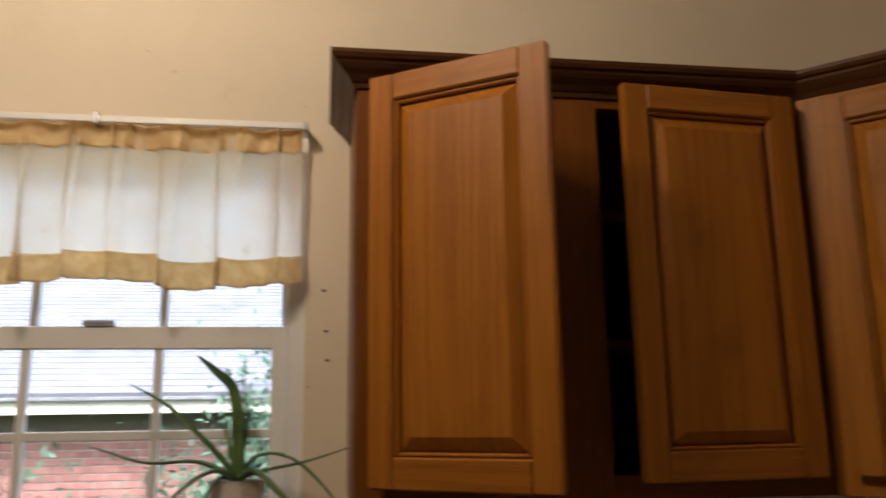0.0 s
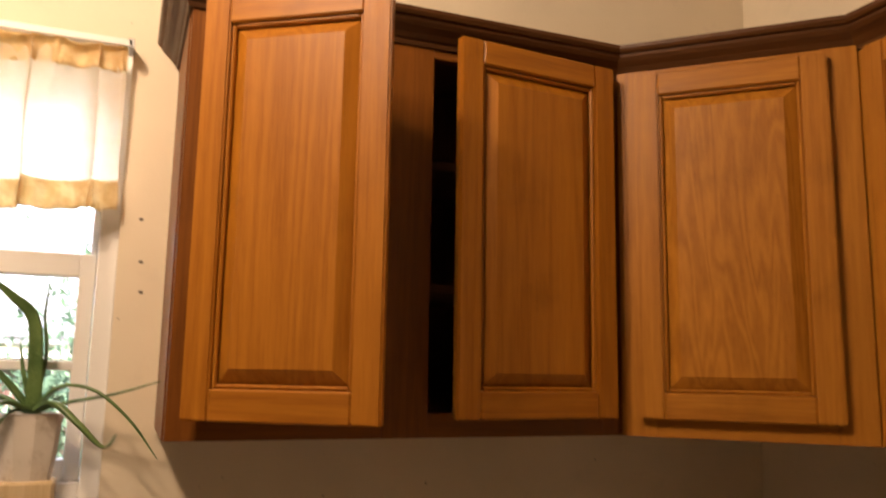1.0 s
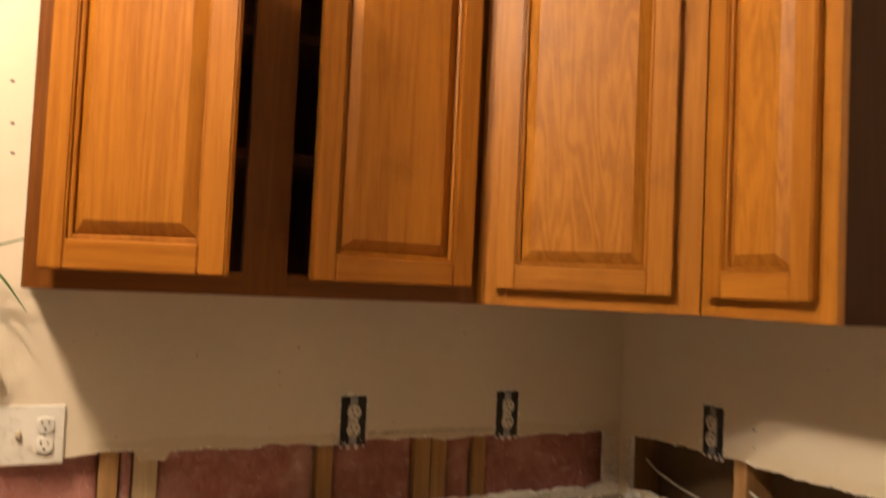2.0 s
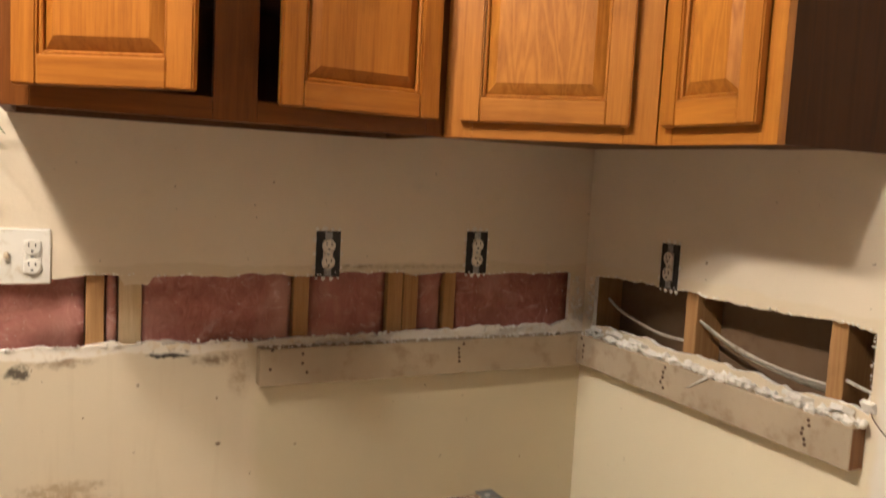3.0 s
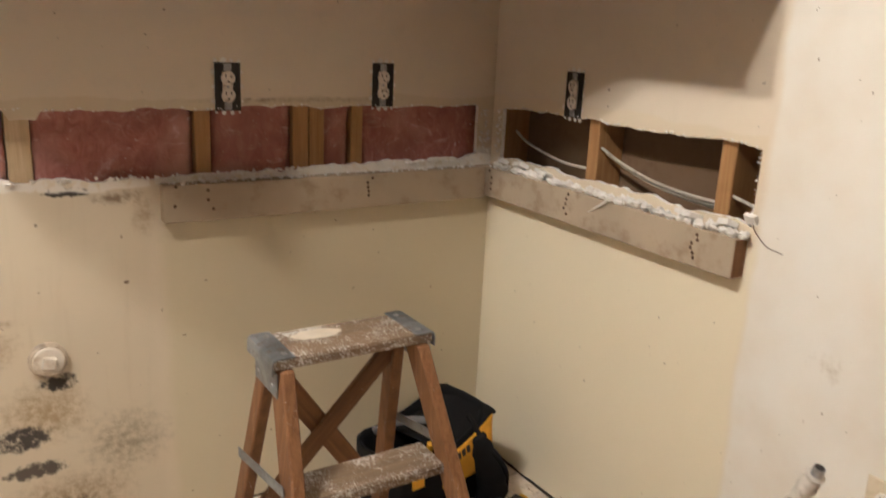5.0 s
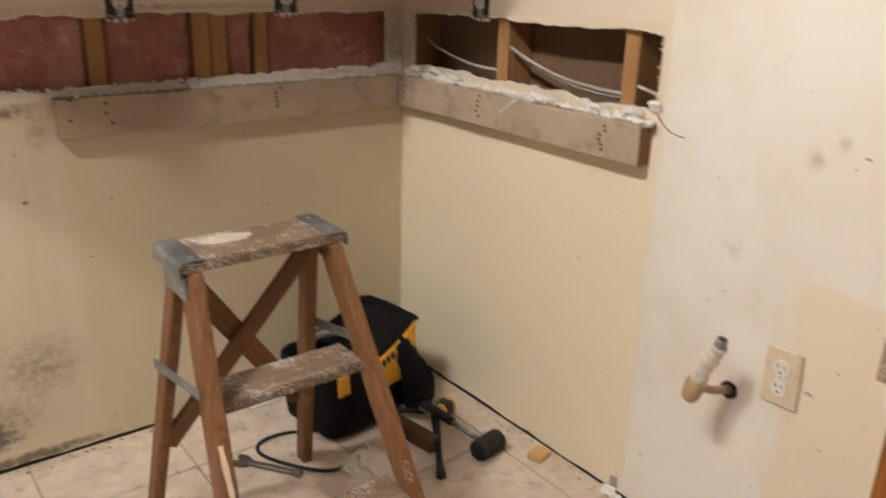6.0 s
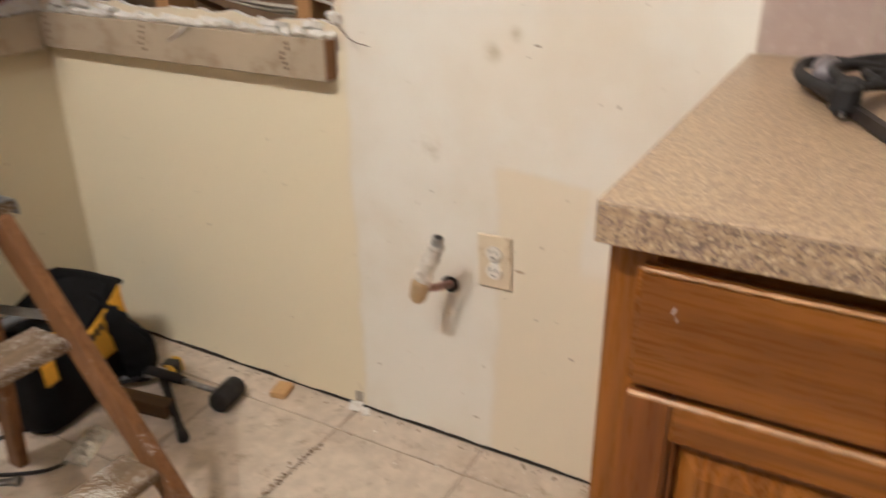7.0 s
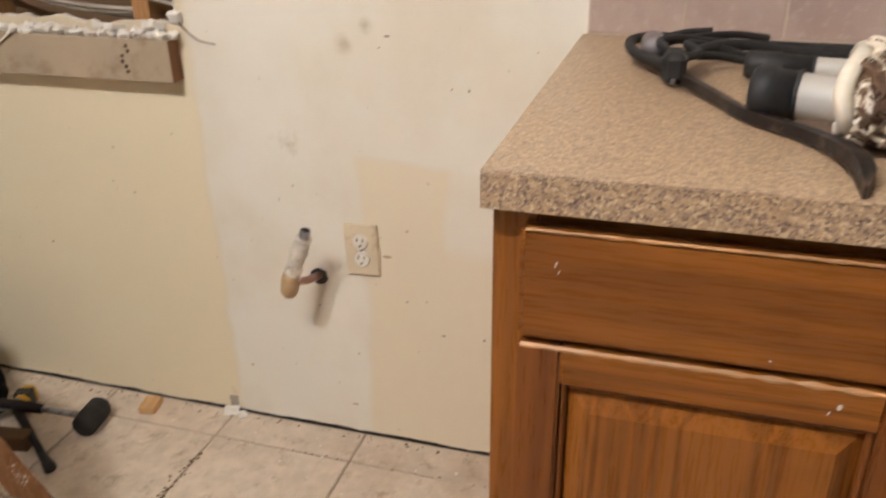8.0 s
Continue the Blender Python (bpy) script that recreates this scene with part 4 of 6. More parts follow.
for s in (-1, 1):
    a, b = Vector((0.020 + s * 0.158, 0.190 + 0.010 * s, 0.215)), Vector((-s * 0.130, 0.045 + 0.010 * s, 0.650))
    way = (b - a)
    up_ = way.normalized()
    out_ = Vector((0, 0.679, 0.238)).normalized()
    across_ = out_.cross(up_).normalized()
    at = Matrix((( *across_, 0), (*up_.cross(across_), 0), (*up_, 0), (0, 0, 0, 1))).transposed()
    at.translation = a
    part("cross_brace", boxed(-0.022, 0.022, -0.006, 0.006, 0, way.length, 0.002), ladder_wood, ladder, at=at)


# ---------------------------------------------------------------- the rest of the lamp
def glow_look():
    n = Nodes("opal_lamp_glass")
    return n.finish((0.9, 0.85, 0.75), 0.4, 0.0, Emission_Color=(1.0, 0.78, 0.52), Emission_Strength=2.0)


opal = glow_look()
for spot, power in LAMPS:
    lamp = thing("ceiling_lamp", "round ceiling lamp with glowing opal glass bowl", "lamp", pose(*spot), "ceiling lamps")
    rise = ROOM_Z - spot[2]
    part("rim", lathe(((0.15, rise - 0.001), (0.155, rise - 0.02), (0.145, rise - 0.04), (0.13, rise - 0.04))), steel, lamp, smooth=True)
    bowl = part("bowl", lathe(((0.0, -0.085), (0.06, -0.078), (0.10, -0.04), (0.125, 0.03), (0.13, rise - 0.039))), opal, lamp, "glowing opal glass bowl", True)
    bowl.visible_shadow = False

# ---------------------------------------------------------------- curtain and rod


def cloth_look():
    n = Nodes("thin_cream_curtain")
    v = n.coords(shift=False)
    weave = n.noise(v, 420, 2, 0.6)
    col = n.mix(n.steps(n.noise(v, 7, 4), 0.35, 0.7), (0.96, 0.92, 0.84), (0.93, 0.82, 0.66))
    n.bump(weave, 0.15, 0.0006)
    col = n.mix(n.steps(n.noise(v, 22, 4, 0.6), 0.64, 0.78, 0, 0.4), col, (0.66, 0.48, 0.26))
    mat = n.finish(col, 0.9)
    thin = n.node("BsdfTranslucent")
    n.link(col, thin.inputs["Color"])
    both = n.node("MixShader")
    both.inputs[0].default_value = 0.80
    n.link(n.shader.outputs[0], both.inputs[1])
    n.link(thin.outputs[0], both.inputs[2])
    n.link(both.outputs[0], n.tree.nodes["Material Output"].inputs["Surface"])
    return mat


def border_look():
    n = Nodes("tan_curtain_border")
    v = n.coords(shift=False)
    col = n.mix(n.steps(n.noise(v, 40, 4), 0.35, 0.7), (0.80, 0.63, 0.36), (0.94, 0.82, 0.58))
    n.bump(n.noise(v, 380, 2), 0.2, 0.0006)
    mat = n.finish(col, 0.9)
    thin = n.node("BsdfTranslucent")
    n.link(col, thin.inputs["Color"])
    both = n.node("MixShader")
    both.inputs[0].default_value = 0.62
    n.link(n.shader.outputs[0], both.inputs[1])
    n.link(thin.outputs[0], both.inputs[2])
    n.link(both.outputs[0], n.tree.nodes["Material Output"].inputs["Surface"])
    return mat


cloth, border = cloth_look(), border_look()
valance = thing("curtain_valance", "short cream valance with gathered tan borders", "curtain")
CUR_L, CUR_R = -2.43, -1.529


def gather(u, z):
    """Where a thread of the cloth at u hangs: pleats that lap over one another, tight under the rod and looser below."""
    drop = min(1.0, max(0.0, (2.09 - z) / 0.30))
    warp = u + 0.10 * noise.noise((u * 4.0, 0.3, 7.0)) + 0.012 * noise.noise((u * 6.0, z * 5.0, 3.0))
    wide = 0.55 + 0.9 * noise.noise((u * 5.5, 8.1, 0.0))
    a, b = warp * 2 * math.pi / 0.092, warp * 2 * math.pi / 0.047
    x = u + 0.030 * wide * math.sin(a) * (0.6 + 0.5 * drop) + 0.0095 * math.sin(b) * (1 - 0.75 * drop)
    y = -0.034 + 0.019 * wide * math.cos(a) * (0.4 + 0.8 * drop) + 0.007 * math.cos(b) * (1 - 0.75 * drop) + 0.006 * noise.noise((u * 23, z * 3, 1.0))
    return min(CUR_R, max(CUR_L, x)), y


def drape(name, top, low, rows, material, label, out=0.0, hem=0.0, ruffle=0.0, lining=True):
    bm = bmesh.new()
    count = 420
    grid = []
    for i in range(count + 1):
        u = CUR_L + (CUR_R - CUR_L) * i / count
        col_of = []
        wave = hem * (noise.noise((u * 6.5, 3.3, 0.0)) + 0.35 * noise.noise((u * 21.0, 5.3, 0.0)))
        for k in range(rows + 1):
            s = k / rows
            end = low + wave + 0.005 * noise.noise((u * 55, 1.0, 0.0))
            start = top + (wave if top < 2.0 else 0.005 * noise.noise((u * 60, 4.0, 0.0)))
            z = start + (end - start) * s
            x, y = gather(u, z)
            col_of.append(bm.verts.new((x + 0.25 * ruffle * s * noise.noise((u * 60, 0.7 * s, 2.0)), min(-0.004, y - out + ruffle * s * noise.noise((u * 75, 0.7 * s, 6.0))), z)))
        grid.append(col_of)
    for i in range(count):
        for k in range(rows):
            bm.faces.new((grid[i][k], grid[i + 1][k], grid[i + 1][k + 1], grid[i][k + 1]))
    if lining:
        made = bmesh.ops.extrude_face_region(bm, geom=list(bm.faces))
        bmesh.ops.translate(bm, verts=[g for g in made["geom"] if isinstance(g, bmesh.types.BMVert)], vec=(0, 0.0009, 0))
        bmesh.ops.recalc_face_normals(bm, faces=bm.faces)
    return part(name, bm, material, valance, label, True)


drape("cloth", 2.086, 1.822, 26, cloth, "thin cream cloth", hem=0.020, lining=False)
drape("header", 2.096, 2.044, 10, border, "gathered tan header", out=0.003, hem=0.004, ruffle=0.020)
drape("ruffle", 1.828, 1.773, 8, border, "tan ruffle along the hem", out=0.003, hem=0.020, ruffle=0.024)
rod = thing("curtain_rod", "thin white curtain rod over the window", "rod")
part("bar", boxed(-2.45, -1.531, -0.052, -0.046, 2.092, 2.106, 0.0015), white_frame, rod)
part("bracket", boxed(-1.538, -1.528, -0.052, -0.001, 2.090, 2.108, 0.001), steel, rod)
part("clip", boxed(-1.944, -1.934, -0.055, -0.001, 2.088, 2.112, 0.001), steel, rod)

# ---------------------------------------------------------------- plant on the sill


def leaf_look():
    n = Nodes("aloe_leaf")
    v = n.coords()
    col = n.mix(n.steps(n.noise(v, 25, 4), 0.3, 0.7), (0.055, 0.11, 0.03), (0.115, 0.19, 0.06))
    col = n.mix(n.steps(n.noise(v, 140, 3), 0.55, 0.75, 0, 0.5), col, (0.20, 0.27, 0.13))
    return n.finish(col, 0.38, 0.0, Subsurface_Weight=0.0)


aloe_green = leaf_look()
POT = (-1.646, -0.022)
plant = thing("potted_aloe", "spiky green potted plant on the window sill", "plant", pose(*POT, WIN_B - 0.004))
paper = plain("pale_pot_wrap", (0.60, 0.54, 0.47), 0.6, 0, 0.12, 20, 0.2, (0.36, 0.28, 0.20))
part("stand", boxed(-0.045, 0.045, -0.038, 0.036, 0.0, 0.046, 0.004), stud_pale, plant, "pale wooden stand")
bm = bmesh.new()
count = 9
rings = []
for r, z in ((0.040, 0.046), (0.047, 0.09), (0.052, 0.156), (0.054, 0.160), (0.050, 0.158), (0.046, 0.145)):
    rings.append([bm.verts.new((r * (1 + 0.06 * ((k * 7) % 3 - 1)) * math.cos(2 * math.pi * k / count), 0.72 * r * math.sin(2 * math.pi * k / count), z)) for k in range(count)])
for a, b in zip(rings, rings[1:]):
    for k in range(count):
        bm.faces.new((a[k], a[(k + 1) % count], b[(k + 1) % count], b[k]))
bm.faces.new(rings[0][::-1])
bm.faces.new(rings[-1])
bmesh.ops.recalc_face_normals(bm, faces=bm.faces)
part("pot", bm, paper, plant, "pale faceted pot")


def blade(points, width, thick=0.004, twist=0.0):
    """A fleshy leaf along a curve, channelled above and drawn out to a point."""
    line = spline(points, 8)
    bm = bmesh.new()
    rows = []
    side = Vector((0, 1, 0))
    for n, p in enumerate(line):
        s = n / (len(line) - 1)
        way = (line[min(n + 1, len(line) - 1)] - line[max(n - 1, 0)]).normalized()
        wide = Vector((math.cos(twist), math.sin(twist), 0))
        wide = (wide - way * wide.dot(way))
        wide = wide.normalized() if wide.length > 0.05 else side
        side = wide
        up = wide.cross(way).normalized()
        w = width * (1 - s) ** 0.75 * (0.8 + 0.5 * s) / 2 + 0.0006
        t = thick * (1 - 0.8 * s)
        rows.append([bm.verts.new(p + q) for q in (-wide * w + up * 0.35 * w, -wide * w * 0.5 + up * 0.08 * w, wide * w * 0.5 + up * 0.08 * w, wide * w + up * 0.35 * w, wide * w * 0.45 - up * t, -wide * w * 0.45 - up * t)])
    for a, b in zip(rows, rows[1:]):
        for k in range(6):
            bm.faces.new((a[k], a[(k + 1) % 6], b[(k + 1) % 6], b[k]))
    bm.faces.new(rows[0][::-1])
    bm.faces.new(rows[-1])
    bmesh.ops.recalc_face_normals(bm, faces=bm.faces)
    return bm


HEART = (0.0, 0.0, 0.160)
for points, width, twist in (
    ((HEART, (-0.002, -0.004, 0.24), (-0.012, -0.006, 0.325), (-0.05, -0.012, 0.365), (-0.082, -0.02, 0.392)), 0.032, 0.0),
    ((HEART, (-0.055, -0.01, 0.225), (-0.13, -0.01, 0.295), (-0.205, -0.02, 0.342)), 0.018, 0.9),
    ((HEART, (-0.07, -0.02, 0.195), (-0.16, -0.05, 0.198), (-0.265, -0.06, 0.232)), 0.024, 1.3),
    ((HEART, (0.05, -0.03, 0.178), (0.13, -0.06, 0.195), (0.222, -0.09, 0.224)), 0.024, 1.4),
    ((HEART, (0.04, -0.03, 0.205), (0.10, -0.055, 0.200), (0.16, -0.075, 0.15), (0.208, -0.085, 0.085)), 0.016, 1.2),
    ((HEART, (0.035, -0.05, 0.18), (0.08, -0.08, 0.145), (0.12, -0.09, 0.108), (0.14, -0.085, 0.128)), 0.028, 1.1),
    ((HEART, (-0.04, -0.05, 0.18), (-0.09, -0.08, 0.150), (-0.14, -0.09, 0.10)), 0.026, 1.9),
    ((HEART, (0.012, 0.008, 0.26), (0.004, 0.010, 0.33), (0.008, 0.010, 0.395)), 0.009, 0.4),
    ((HEART, (-0.02, 0.01, 0.22), (-0.032, 0.012, 0.285)), 0.011, 0.2),
    ((HEART, (0.03, 0.015, 0.18), (0.045, 0.02, 0.19)), 0.016, 0.6),
    ((HEART, (-0.03, -0.03, 0.165), (-0.06, -0.05, 0.12), (-0.065, -0.055, 0.07)), 0.020, 1.7),
):
    part("leaf", blade(points, width, 0.005, twist), aloe_green, plant, smooth=True)

# ---------------------------------------------------------------- electrical fittings


def receptacle(parent, at, two=True, colour=None):
    """The pale faces of a double socket, front towards -y, centred on the origin."""
    colour = colour or white_plastic
    body = bmesh.new()
    cube(body, -0.012, 0.012, -0.004, 0.006, -0.034, 0.034)
    soften(body, 0.002)
    core = part("socket_body", body, colour, parent, at=at)
    for z in (-0.0195, 0.0195):
        bm = lathe(((0.0165, 0), (0.0165, 0.0035), (0.0150, 0.0050), (0.0, 0.0052)), 20)
        bmesh.ops.transform(bm, matrix=pose(0, -0.004, z, 90, 0, 0), verts=bm.verts)
        face = part("socket_face", bm, colour, parent, at=at)
        for x, w, h in ((-0.0062, 0.0022, 0.0085), (0.0062, 0.0022, 0.0068)):
            part("slot", boxed(x - w / 2, x + w / 2, -0.0096, -0.0090, z + 0.001, z + 0.001 + h, 0), black_hole, face)
        bm = lathe(((0.0026, 0), (0.0026, 0.0006)), 10)
        bmesh.ops.transform(bm, matrix=pose(0, -0.0090, z - 0.0075, 90, 0, 0), verts=bm.verts)
        part("slot", bm, black_hole, face)
    bm = lathe(((0.003, 0), (0.003, 0.001), (0, 0.0016)), 10)
    bmesh.ops.transform(bm, matrix=pose(0, -0.004, 0, 90, 0, 0), verts=bm.verts)
    part("screw", bm, steel, parent, at=at)


socket_cream = plain("dusty_socket_plastic", (0.76, 0.70, 0.60), 0.45, 0, 0.12, 60, 0.1, (0.34, 0.26, 0.17))


def open_box(at, label):
    outlet = thing("open_outlet", label, "outlet", at, "uncovered outlets")
    bm = bmesh.new()
    for x0, x1, z0, z1 in ((-0.030, -0.0265, -0.055, 0.055), (0.0265, 0.030, -0.055, 0.055), (-0.0265, 0.0265, 0.0515, 0.055), (-0.0265, 0.0265, -0.055, -0.0515)):
        cube(bm, x0, x1, -0.0035, -0.0005, z0, z1)
    cube(bm, -0.0265, 0.0265, -0.0012, -0.0006, -0.0515, 0.0515)
    part("wall_box", bm, black_hole, outlet, "black electrical box")
    for s in (-1, 1):
        part("metal_strap", boxed(-0.009, 0.009, -0.0045, -0.0030, s * 0.044 - 0.009, s * 0.044 + 0.009, 0.0005), steel, outlet)
    for z in (-0.047, 0.047):
        bm = lathe(((0.0035, 0), (0.0035, 0.001), (0, 0.002)), 8)
        bmesh.ops.transform(bm, matrix=pose(0.002, -0.0045, z, 90, 0, 0), verts=bm.verts)
        part("screw", bm, steel, outlet)
    receptacle(outlet, pose(0, -0.001, 0), True, socket_cream)
    for k in range(14):
        a = 2 * math.pi * k / 14
        bm = bmesh.new()
        bmesh.ops.create_icosphere(bm, subdivisions=1, radius=0.0055 + 0.004 * noise.noise((k * 1.7, 0.5, at.translation.x)))
        for v in bm.verts:
            v.co *= 1 + 0.5 * noise.noise(v.co * 400 + Vector((k, 0, 0)))
            v.co.y *= 0.35
        part("plaster_crumb", bm, gypsum, outlet, at=pose(0.034 * math.copysign(min(1, abs(1.3 * math.cos(a))), math.cos(a)), -0.001, 0.059 * math.copysign(min(1, abs(1.3 * math.sin(a))), math.sin(a))))
    return outlet


open_box(pose(-0.762, 0, 1.094), "white socket in a black box, cover missing")
open_box(pose(-0.357, 0, 1.099), "white socket in a black box, cover missing")
open_box(pose(0, -0.338, 1.104, 0, 0, -90), "white socket in a black box on the side wall, cover missing")

plate = thing("switch_plate", "white double plate with a toggle switch and socket", "switch", pose(-1.417, 0, 1.087))
part("cover", boxed(-0.058, 0.058, -0.0065, -0.0005, -0.0575, 0.0575, 0.0025), white_plastic, plate)
part("socket_insert", boxed(0.0065, 0.0400, -0.0085, -0.0060, -0.0335, 0.0335, 0.001), white_plastic, plate)
receptacle(plate, pose(0.0233, -0.005, 0))
part("toggle", boxed(-0.028, -0.019, -0.017, -0.006, -0.004, 0.010, 0.002), cream_plastic, plate, "cream toggle")

wall_socket = thing("wall_outlet", "aged cream double socket plate, slightly loose", "outlet", pose(0, -1.250, 0.468, 0, -2, -90))
part("cover", boxed(-0.0365, 0.0365, -0.007, -0.0015, -0.0575, 0.0575, 0.0025), cream_plastic, wall_socket)
receptacle(wall_socket, pose(0, -0.0035, 0))
part("gap_shadow_strip", boxed(-0.034, 0.034, -0.0016, -0.0004, -0.0600, -0.0570, 0), black_hole, wall_socket, "dark gap under the plate")

# ---------------------------------------------------------------- pipes
drain = thing("drain_cap", "round white drain clean-out cap with a raised square", "pipe cap", pose(-1.186, 0, 0.491))
pvc_grimy = plain("stained_pvc_collar", (0.50, 0.42, 0.31), 0.5, 0, 0.2, 40, 0.2, (0.22, 0.16, 0.10))
pvc = plain("grimy_white_pvc", (0.68, 0.62, 0.52), 0.45, 0, 0.1, 25, 0.1, (0.42, 0.33, 0.22))
for name, prof in (("collar", ((0.041, 0.0), (0.041, 0.010), (0.037, 0.014), (0.032, 0.014))), ("plug", ((0.0335, 0.006), (0.0335, 0.019), (0.0310, 0.022), (0.0, 0.022)))):
    bm = lathe(prof, 32)
    bmesh.ops.transform(bm, matrix=pose(0, 0, 0, 90, 0, 0), verts=bm.verts)
    part(name, bm, pvc_grimy if name == "collar" else pvc, drain, smooth=False)
part("wrench_square", boxed(-0.0145, 0.0145, -0.034, -0.021, -0.0145, 0.0145, 0.003), pvc, drain, at=pose(0, 0, 0, 0, 12, 0))

gas = thing("capped_gas_pipe", "stubbed gas pipe wrapped in white tape with brass elbow", "pipe", pose(0, -1.147, 0.402))
brass = plain("tarnished_brass", (0.52, 0.37, 0.19), 0.45, 0.2, 0.15, 30, 0.1, (0.50, 0.40, 0.28))
copper = plain("pinkish_copper_stub", (0.64, 0.42, 0.36), 0.45, 0.1, 0.2, 40, 0.1, (0.55, 0.42, 0.36))
tape = plain("white_thread_tape", (0.66, 0.62, 0.54), 0.6, 0, 0.16, 60, 0.7, (0.36, 0.31, 0.24))
bm = lathe(((0.019, 0.0), (0.019, 0.0012), (0.0, 0.0014)), 22)
for v in bm.verts:
    v.co.xy *= 1 + 0.18 * noise.noise(v.co * 90)
bmesh.ops.transform(bm, matrix=pose(0, 0, -0.009, 0, -90, 0), verts=bm.verts)
part("wall_hole", bm, black_hole, gas, "dark hole in the wallboard")
part("stub", tube(((-0.001, 0.0, -0.008), (-0.05, 0.004, 0.004), (-0.088, 0.010, 0.020)), 0.0085, 14), copper, gas, "pinkish copper stub", True)
part("elbow", tube(((-0.101, 0.008, 0.044), (-0.102, 0.011, 0.034), (-0.103, 0.014, 0.018), (-0.104, 0.017, 0.004), (-0.104, 0.019, -0.004), (-0.104, 0.020, -0.007)), [0.0165, 0.0190, 0.0185, 0.0170, 0.0120, 0.004], 18), brass, gas, "tan brass elbow", True)
part("taped_pipe", tube(spline(((-0.100, 0.012, 0.030), (-0.101, 0.000, 0.065), (-0.101, -0.014, 0.100), (-0.102, -0.026, 0.126)), 6), [0.0165 + 0.0017 * math.sin(k * 1.9) + 0.0015 * math.sin(k * 0.7) for k in range(19)], 14), tape, gas, "white taped pipe", True)
part("thread", tube(((-0.102, -0.026, 0.126), (-0.102, -0.0305, 0.142)), 0.0105, 14, True), steel, gas, "bare steel thread")
part("bore", tube(((-0.102, -0.0305, 0.1415), (-0.102, -0.0310, 0.1432)), 0.0078, 12, True), black_hole, gas)

# ---------------------------------------------------------------- loose cables in the cavity
cable_look = plain("white_cable_jacket", (0.48, 0.44, 0.36), 0.5, 0, 0.12, 30, 0.1, (0.28, 0.23, 0.16))
for points in (
    ((0.05, -0.05, 0.975), (0.035, -0.12, 0.955), (0.03, -0.22, 0.935), (0.03, -0.30, 0.925), (0.05, -0.385, 0.922)),
    ((0.022, -0.43, 0.985), (0.028, -0.50, 0.957), (0.026, -0.60, 0.935), (0.030, -0.70, 0.924), (0.040, -0.785, 0.920)),
    ((0.030, -0.43, 0.980), (0.040, -0.50, 0.947), (0.032, -0.60, 0.926), (0.038, -0.70, 0.914), (0.046, -0.785, 0.912)),
    ((0.038, -0.43, 0.972), (0.048, -0.51, 0.940), (0.043, -0.61, 0.921), (0.046, -0.70, 0.909), (0.052, -0.785, 0.905)),
    ((0.022, -0.824, 0.945), (0.03, -0.86, 0.935), (0.04, -0.90, 0.922)),
):
    cable = part("electrical_cable", tube(spline(points, 6), 0.0038, 8), cable_look, smooth=True)
    tagged(cable, "white flat cable sagging inside the open wall", "cable", "wall cables")

# ---------------------------------------------------------------- broken board, crumbs and wires on the ledgers


def crumbs(name, spots, label, material=None, flat=1.0):
    bm = bmesh.new()
    for k, (p, r) in enumerate(spots):
        made = bmesh.ops.create_icosphere(bm, subdivisions=1, radius=r, matrix=Matrix.Translation(p))
        for v in made["verts"]:
            q = v.co - Vector(p)
            q.z *= flat
            v.co = Vector(p) + q * (1 + 0.7 * noise.noise(q * 150 + Vector((k * 3.1, 0, 0)))) * (1 if q.z > 0 else 0.5)
    ob = part(name, bm, material or gypsum)
    return tagged(ob, label, "debris", kind="stuff")


rnd = random.Random(5)
spots = [((x, -0.002, CUT_TOP + ragged(x, 0.009, 7) + 0.003 * rnd.random()), 0.0015 + 0.003 * rnd.random() ** 2) for x in (-0.06 - 1.25 * rnd.random() for _ in range(170))]
spots += [((x, -0.001 - 0.004 * rnd.random(), CUT_LOW - 0.004 + 0.006 * rnd.random()), 0.002 + 0.005 * rnd.random() ** 2) for x in (-0.06 - 1.40 * rnd.random() for _ in range(200))]
spots += [((-0.012 - 0.035 * rnd.random(), -0.002, 0.90 + 0.14 * rnd.random()), 0.003 + 0.006 * rnd.random() ** 2) for _ in range(40)]
crumbs("torn_plaster_edge", spots, "ragged white plaster along the cut in the back wall")
spots = [((-0.002, y, 1.054 - 0.012 * (y + 0.9) + ragged(y, 0.008, 15) + 0.003 * rnd.random()), 0.0015 + 0.0035 * rnd.random() ** 2) for y in (-0.05 - 0.84 * rnd.random() for _ in range(110))]
spots += [((-0.001, -0.893 + 0.004 * rnd.random(), 0.90 + 0.15 * rnd.random()), 0.0015 + 0.003 * rnd.random() ** 2) for _ in range(25)]
spots += [((-0.002, -0.044 + 0.02 * rnd.random(), 0.90 + 0.14 * rnd.random()), 0.002 + 0.006 * rnd.random() ** 2) for _ in range(40)]
crumbs("torn_plaster_edge", spots, "ragged white plaster along the cut in the side wall")
spots = [((-0.004 - 0.030 * rnd.random(), y, 0.878 + 0.006 * rnd.random()), (0.003 + 0.012 * rnd.random() ** 2) * (1 + 0.5 * noise.noise((y * 9, 0, 3)))) for y in (-0.04 - 0.86 * rnd.random() for _ in range(320))]
crumbs("plaster_crumbs", spots, "white plaster crumbs along the side ledger")
spots = [((x, -0.004 - 0.030 * rnd.random(), 0.876 + 0.003 * rnd.random()), 0.002 + 0.005 * rnd.random() ** 2) for x in (-0.05 - 0.86 * rnd.random() for _ in range(150))]
crumbs("plaster_crumbs", spots, "white plaster crumbs along the back ledger")
spots = [((-0.03 - 1.5 * rnd.random() ** 1.3, -0.03 - 1.5 * rnd.random(), 0.001), 0.0015 + 0.003 * rnd.random() ** 3) for _ in range(200)]
